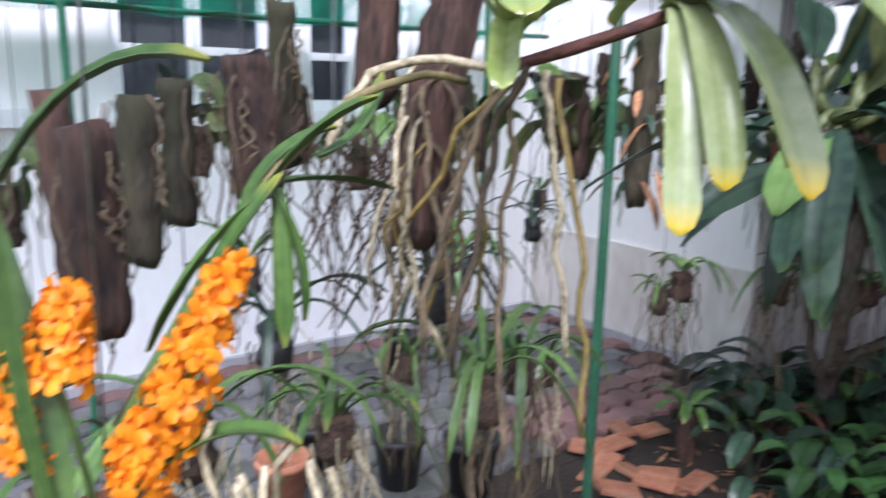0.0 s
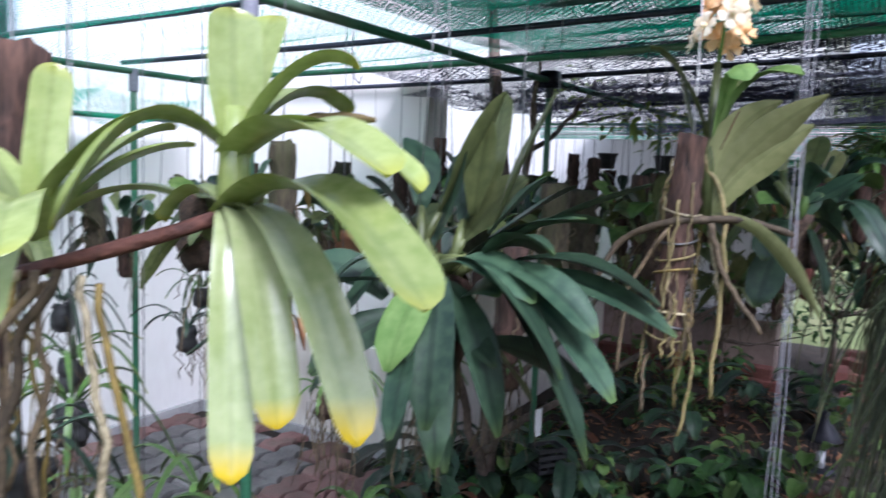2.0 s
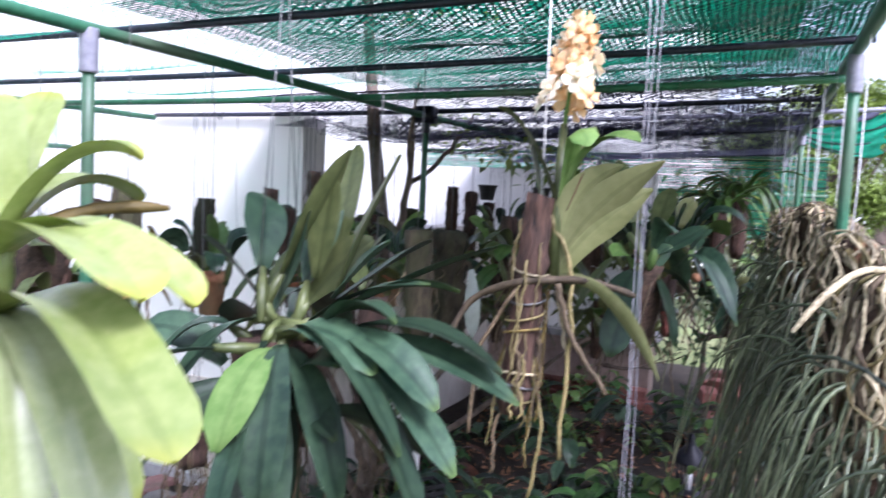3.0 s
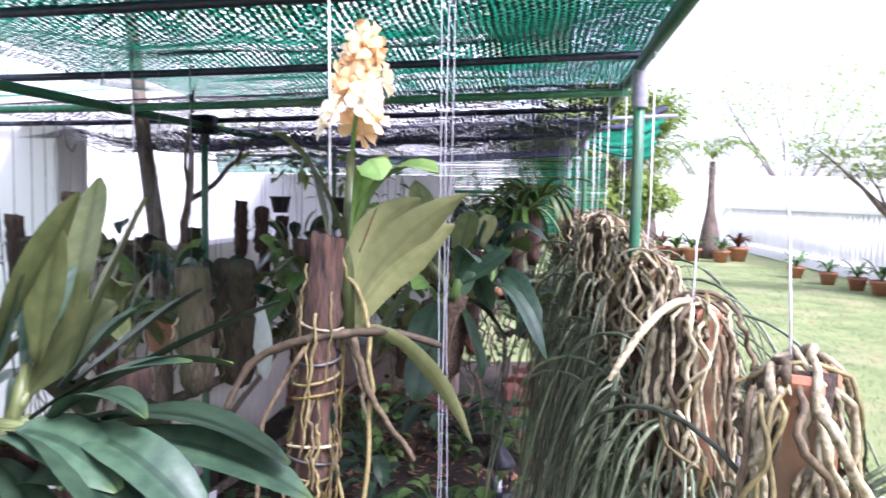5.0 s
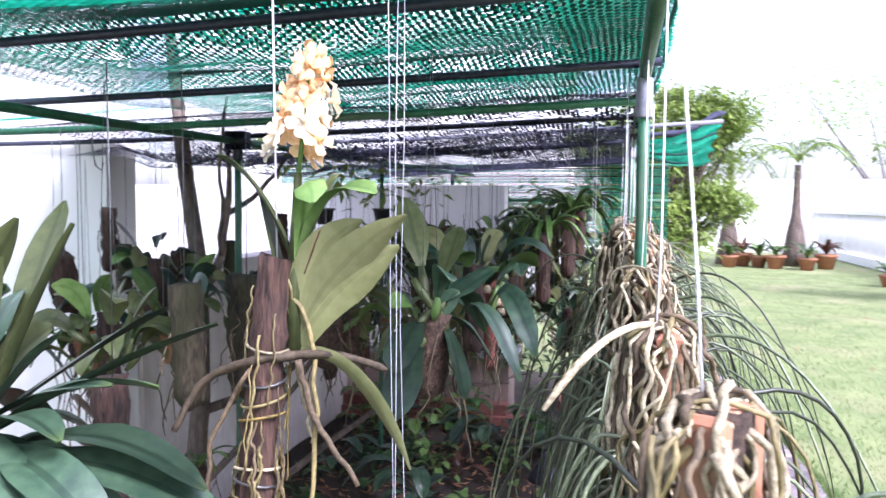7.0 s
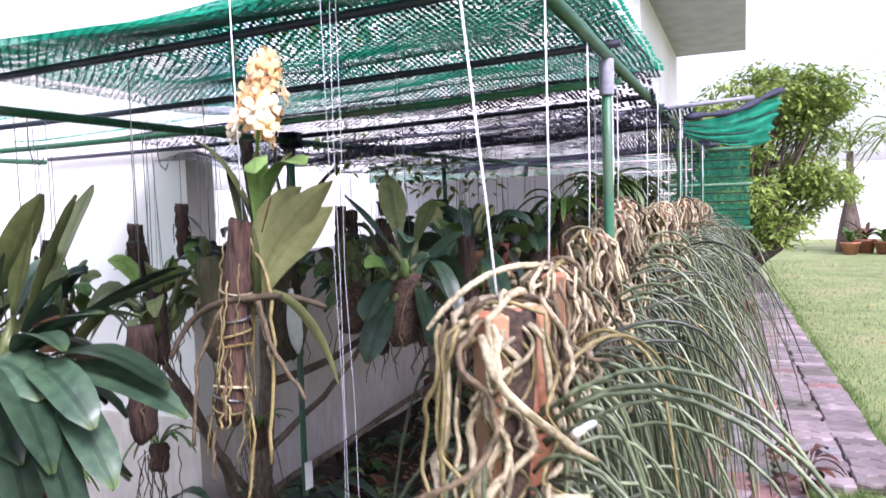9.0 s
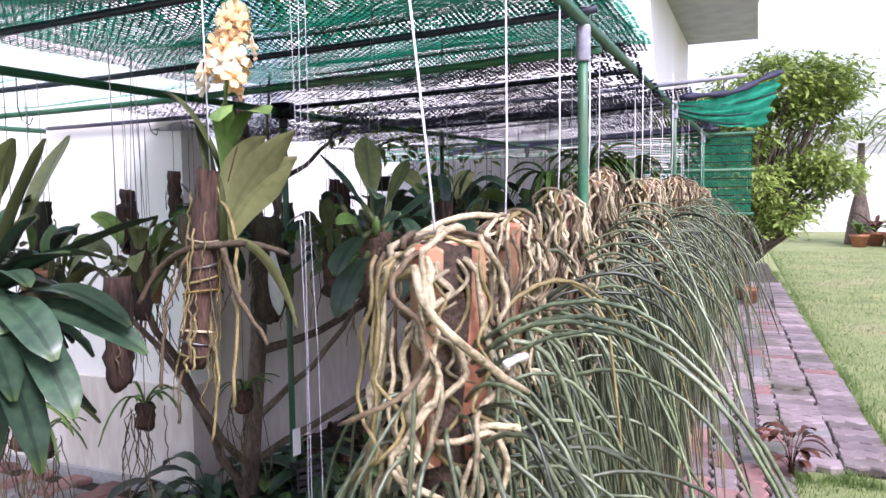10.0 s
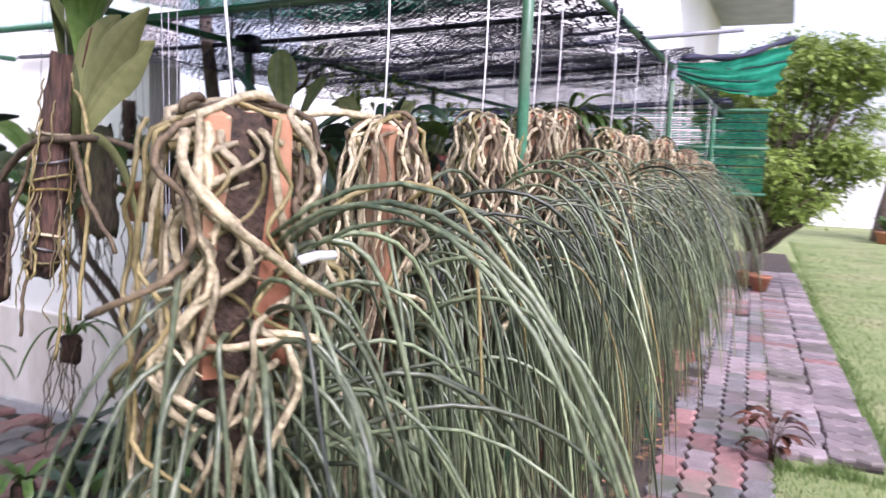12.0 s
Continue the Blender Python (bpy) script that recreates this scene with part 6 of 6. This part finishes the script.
# grass blades on the near lawn
gr = random.Random(9)
vs, fs = [], []
for k in range(70000):
    u = -1.0 + 16.0 * gr.random() ** 1.7
    v = (-0.5 if u < 1.98 else -0.94) + 0.03 * max(0.0, u - 2) - 9.0 * gr.random() ** 2.0
    h, a = gr.uniform(0.012, 0.035), gr.uniform(0, 6.28)
    dx, dy = 0.003 * math.cos(a), 0.003 * math.sin(a)
    lx, ly = gr.gauss(0, 0.012), gr.gauss(0, 0.012)
    n0 = len(vs)
    vs.extend([(u - dx, v - dy, -0.002), (u + dx, v + dy, -0.002), (u + lx, v + ly, h)])
    fs.append((n0, n0 + 1, n0 + 2))
# tufts that creep over the edges and into the joints of the path
for k in range(5200):
    if k < 1500:
        u, v = 2.0 + gr.gauss(0, 0.05), gr.uniform(-1.0, -0.5)
    elif k < 4200:
        u = 2.0 + 9 * gr.random() ** 1.6
        v = -0.96 + 0.042 * (u - 2) + gr.gauss(0, 0.03)
    else:
        u = gr.uniform(0.6, 6.0)
        v = -0.493 + 0.042 * (u - 2) + gr.gauss(0, 0.012)
    if noise.noise(Vector((u * 3.1, v * 3.1, 0))) < -0.12:
        continue
    h, a = gr.uniform(0.03, 0.065), gr.uniform(0, 6.28)
    dx, dy = 0.003 * math.cos(a), 0.003 * math.sin(a)
    n0 = len(vs)
    vs.extend([(u - dx, v - dy, 0.0), (u + dx, v + dy, 0.0), (u + gr.gauss(0, 0.02), v + gr.gauss(0, 0.02), h)])
    fs.append((n0, n0 + 1, n0 + 2))
gm = bpy.data.meshes.new("grass")
gm.from_pydata(vs, [], fs)
gm.materials.append(GRASS)
grass = new("grass", gm)
grass.matrix_basis = FM
tagged(grass, "short green lawn grass", "grass", kind="stuff")
fallen = Shape()
for k in range(60):
    p = V(gr.uniform(0.5, 9), gr.uniform(-4.5, -1.0), 0.03)
    a = V(gr.gauss(0, 1), gr.gauss(0, 1), 0.1).normalized() * gr.uniform(0.02, 0.045)
    b = a.cross(V(0, 0, 1)) * 0.5
    fallen.f.append(tuple(fallen.add(q) for q in (p - a, p + b + V(0, 0, 0.01), p + a, p - b)))
tagged(setting("fallen_leaves", fallen, LITTER, "fallen dry leaves on the lawn", "leaves", FM), kind="stuff")

# ---- pavers ----
PM = {m.name: paver_mesh("paver", m) for m in (PAVEGREY, PAVERED, PAVEPINK)}
path_base = setting("path", block(((-2.6, -0.5, -0.03), (12, -0.045, 0.014)), ((2.06, -0.93, -0.03), (12, -0.502, 0.014))), SOIL, "paved garden path of wavy interlocking pavers", "path", FM @ Matrix.Translation((2, -0.6, 0)) @ Matrix.Rotation(0.042, 4, "Z") @ Matrix.Translation((-2, 0.6, 0)))
terrace = setting("terrace", block(((-2.8, 1.7, -0.03), (0.74, 3.0, 0.034))), SOIL, "grey and red paved terrace along the house wall", "terrace", FM)
pv = random.Random(3)


def lay(parent, u, v, along, mat, z=0.0):
    ang = (0 if along else math.pi / 2) + pv.uniform(-0.02, 0.02)
    place("paver", PM[mat.name], parent, Matrix.Translation((u, v, -0.024 + z + pv.uniform(-0.003, 0.003))) @ Euler((pv.uniform(-0.015, 0.015), pv.uniform(-0.015, 0.015), ang)).to_matrix().to_4x4())


for col in range(-1, 3):
    for k in range(44):
        u = -1.6 + 0.225 * k + (0.1125 if col % 2 else 0)
        if u > 2.6 and pv.random() < 0.04:
            continue
        lay(path_base, u, -0.22 - 0.1125 * col, True, PAVERED if pv.random() < (0.65 if u < 2.4 else 0.22) else (PAVEGREY if pv.random() < 0.5 else PAVEPINK))
for col in range(2):
    for k in range(62):
        u = 2.1 + 0.1125 * k + (0.056 if col else 0)
        lay(path_base, u, -0.61 - 0.225 * col + pv.uniform(-0.012, 0.012), False, PAVEPINK if pv.random() < 0.9 else (PAVERED if pv.random() < 0.5 else PAVEGREY))
for j in range(11):
    for i in range(16):
        u, v = -2.65 + 0.225 * i + (0.1125 if j % 2 else 0), 2.94 - 0.1125 * j
        if u > 0.66 or (u > 0.2 and v < 2.0 and pv.random() < 0.3):
            continue
        edge_row = j == 0 or u > 0.5 or (v < 2.1 and u > -0.3)
        lay(terrace, u, v, True, PAVERED if edge_row else PAVEGREY, 0.024)
# red bricks along the far wall
bricks = Shape().bevelled((-0.1, -0.05, 0), (0.1, 0.05, 0.065), 0.005).mesh("brick", REDBRICK, False)
kerb = thing("brick_kerb", F(3.0, 0.6), "low kerb of red bricks along the far wall", "kerb", "", "structure")
kerb.rotation_euler = (0, 0, math.atan2(0.6, 0.8))
for row in range(2):
    for k in range(15):
        place("brick", bricks, kerb, Matrix.Translation((-0.02 + 0.03 * row, 0.1 + 0.205 * k + 0.1 * row, 0.02 + 0.068 * row)) @ Matrix.Rotation(math.pi / 2 + pv.uniform(-0.03, 0.03), 4, "Z"))
for k in range(14):
    b = new("loose_brick", bricks)
    b.matrix_basis = Matrix.Translation(F(2.9 + 0.28 * (k % 4) + pv.uniform(-0.05, 0.05), 0.3 - 0.1 * (k % 3) + pv.uniform(-0.05, 0.05), 0.03 + 0.066 * (k // 5))) @ Matrix.Rotation(pv.uniform(0, 3), 4, "Z")
    tagged(b, "loose red brick piled by the bed", "brick", "loose bricks")
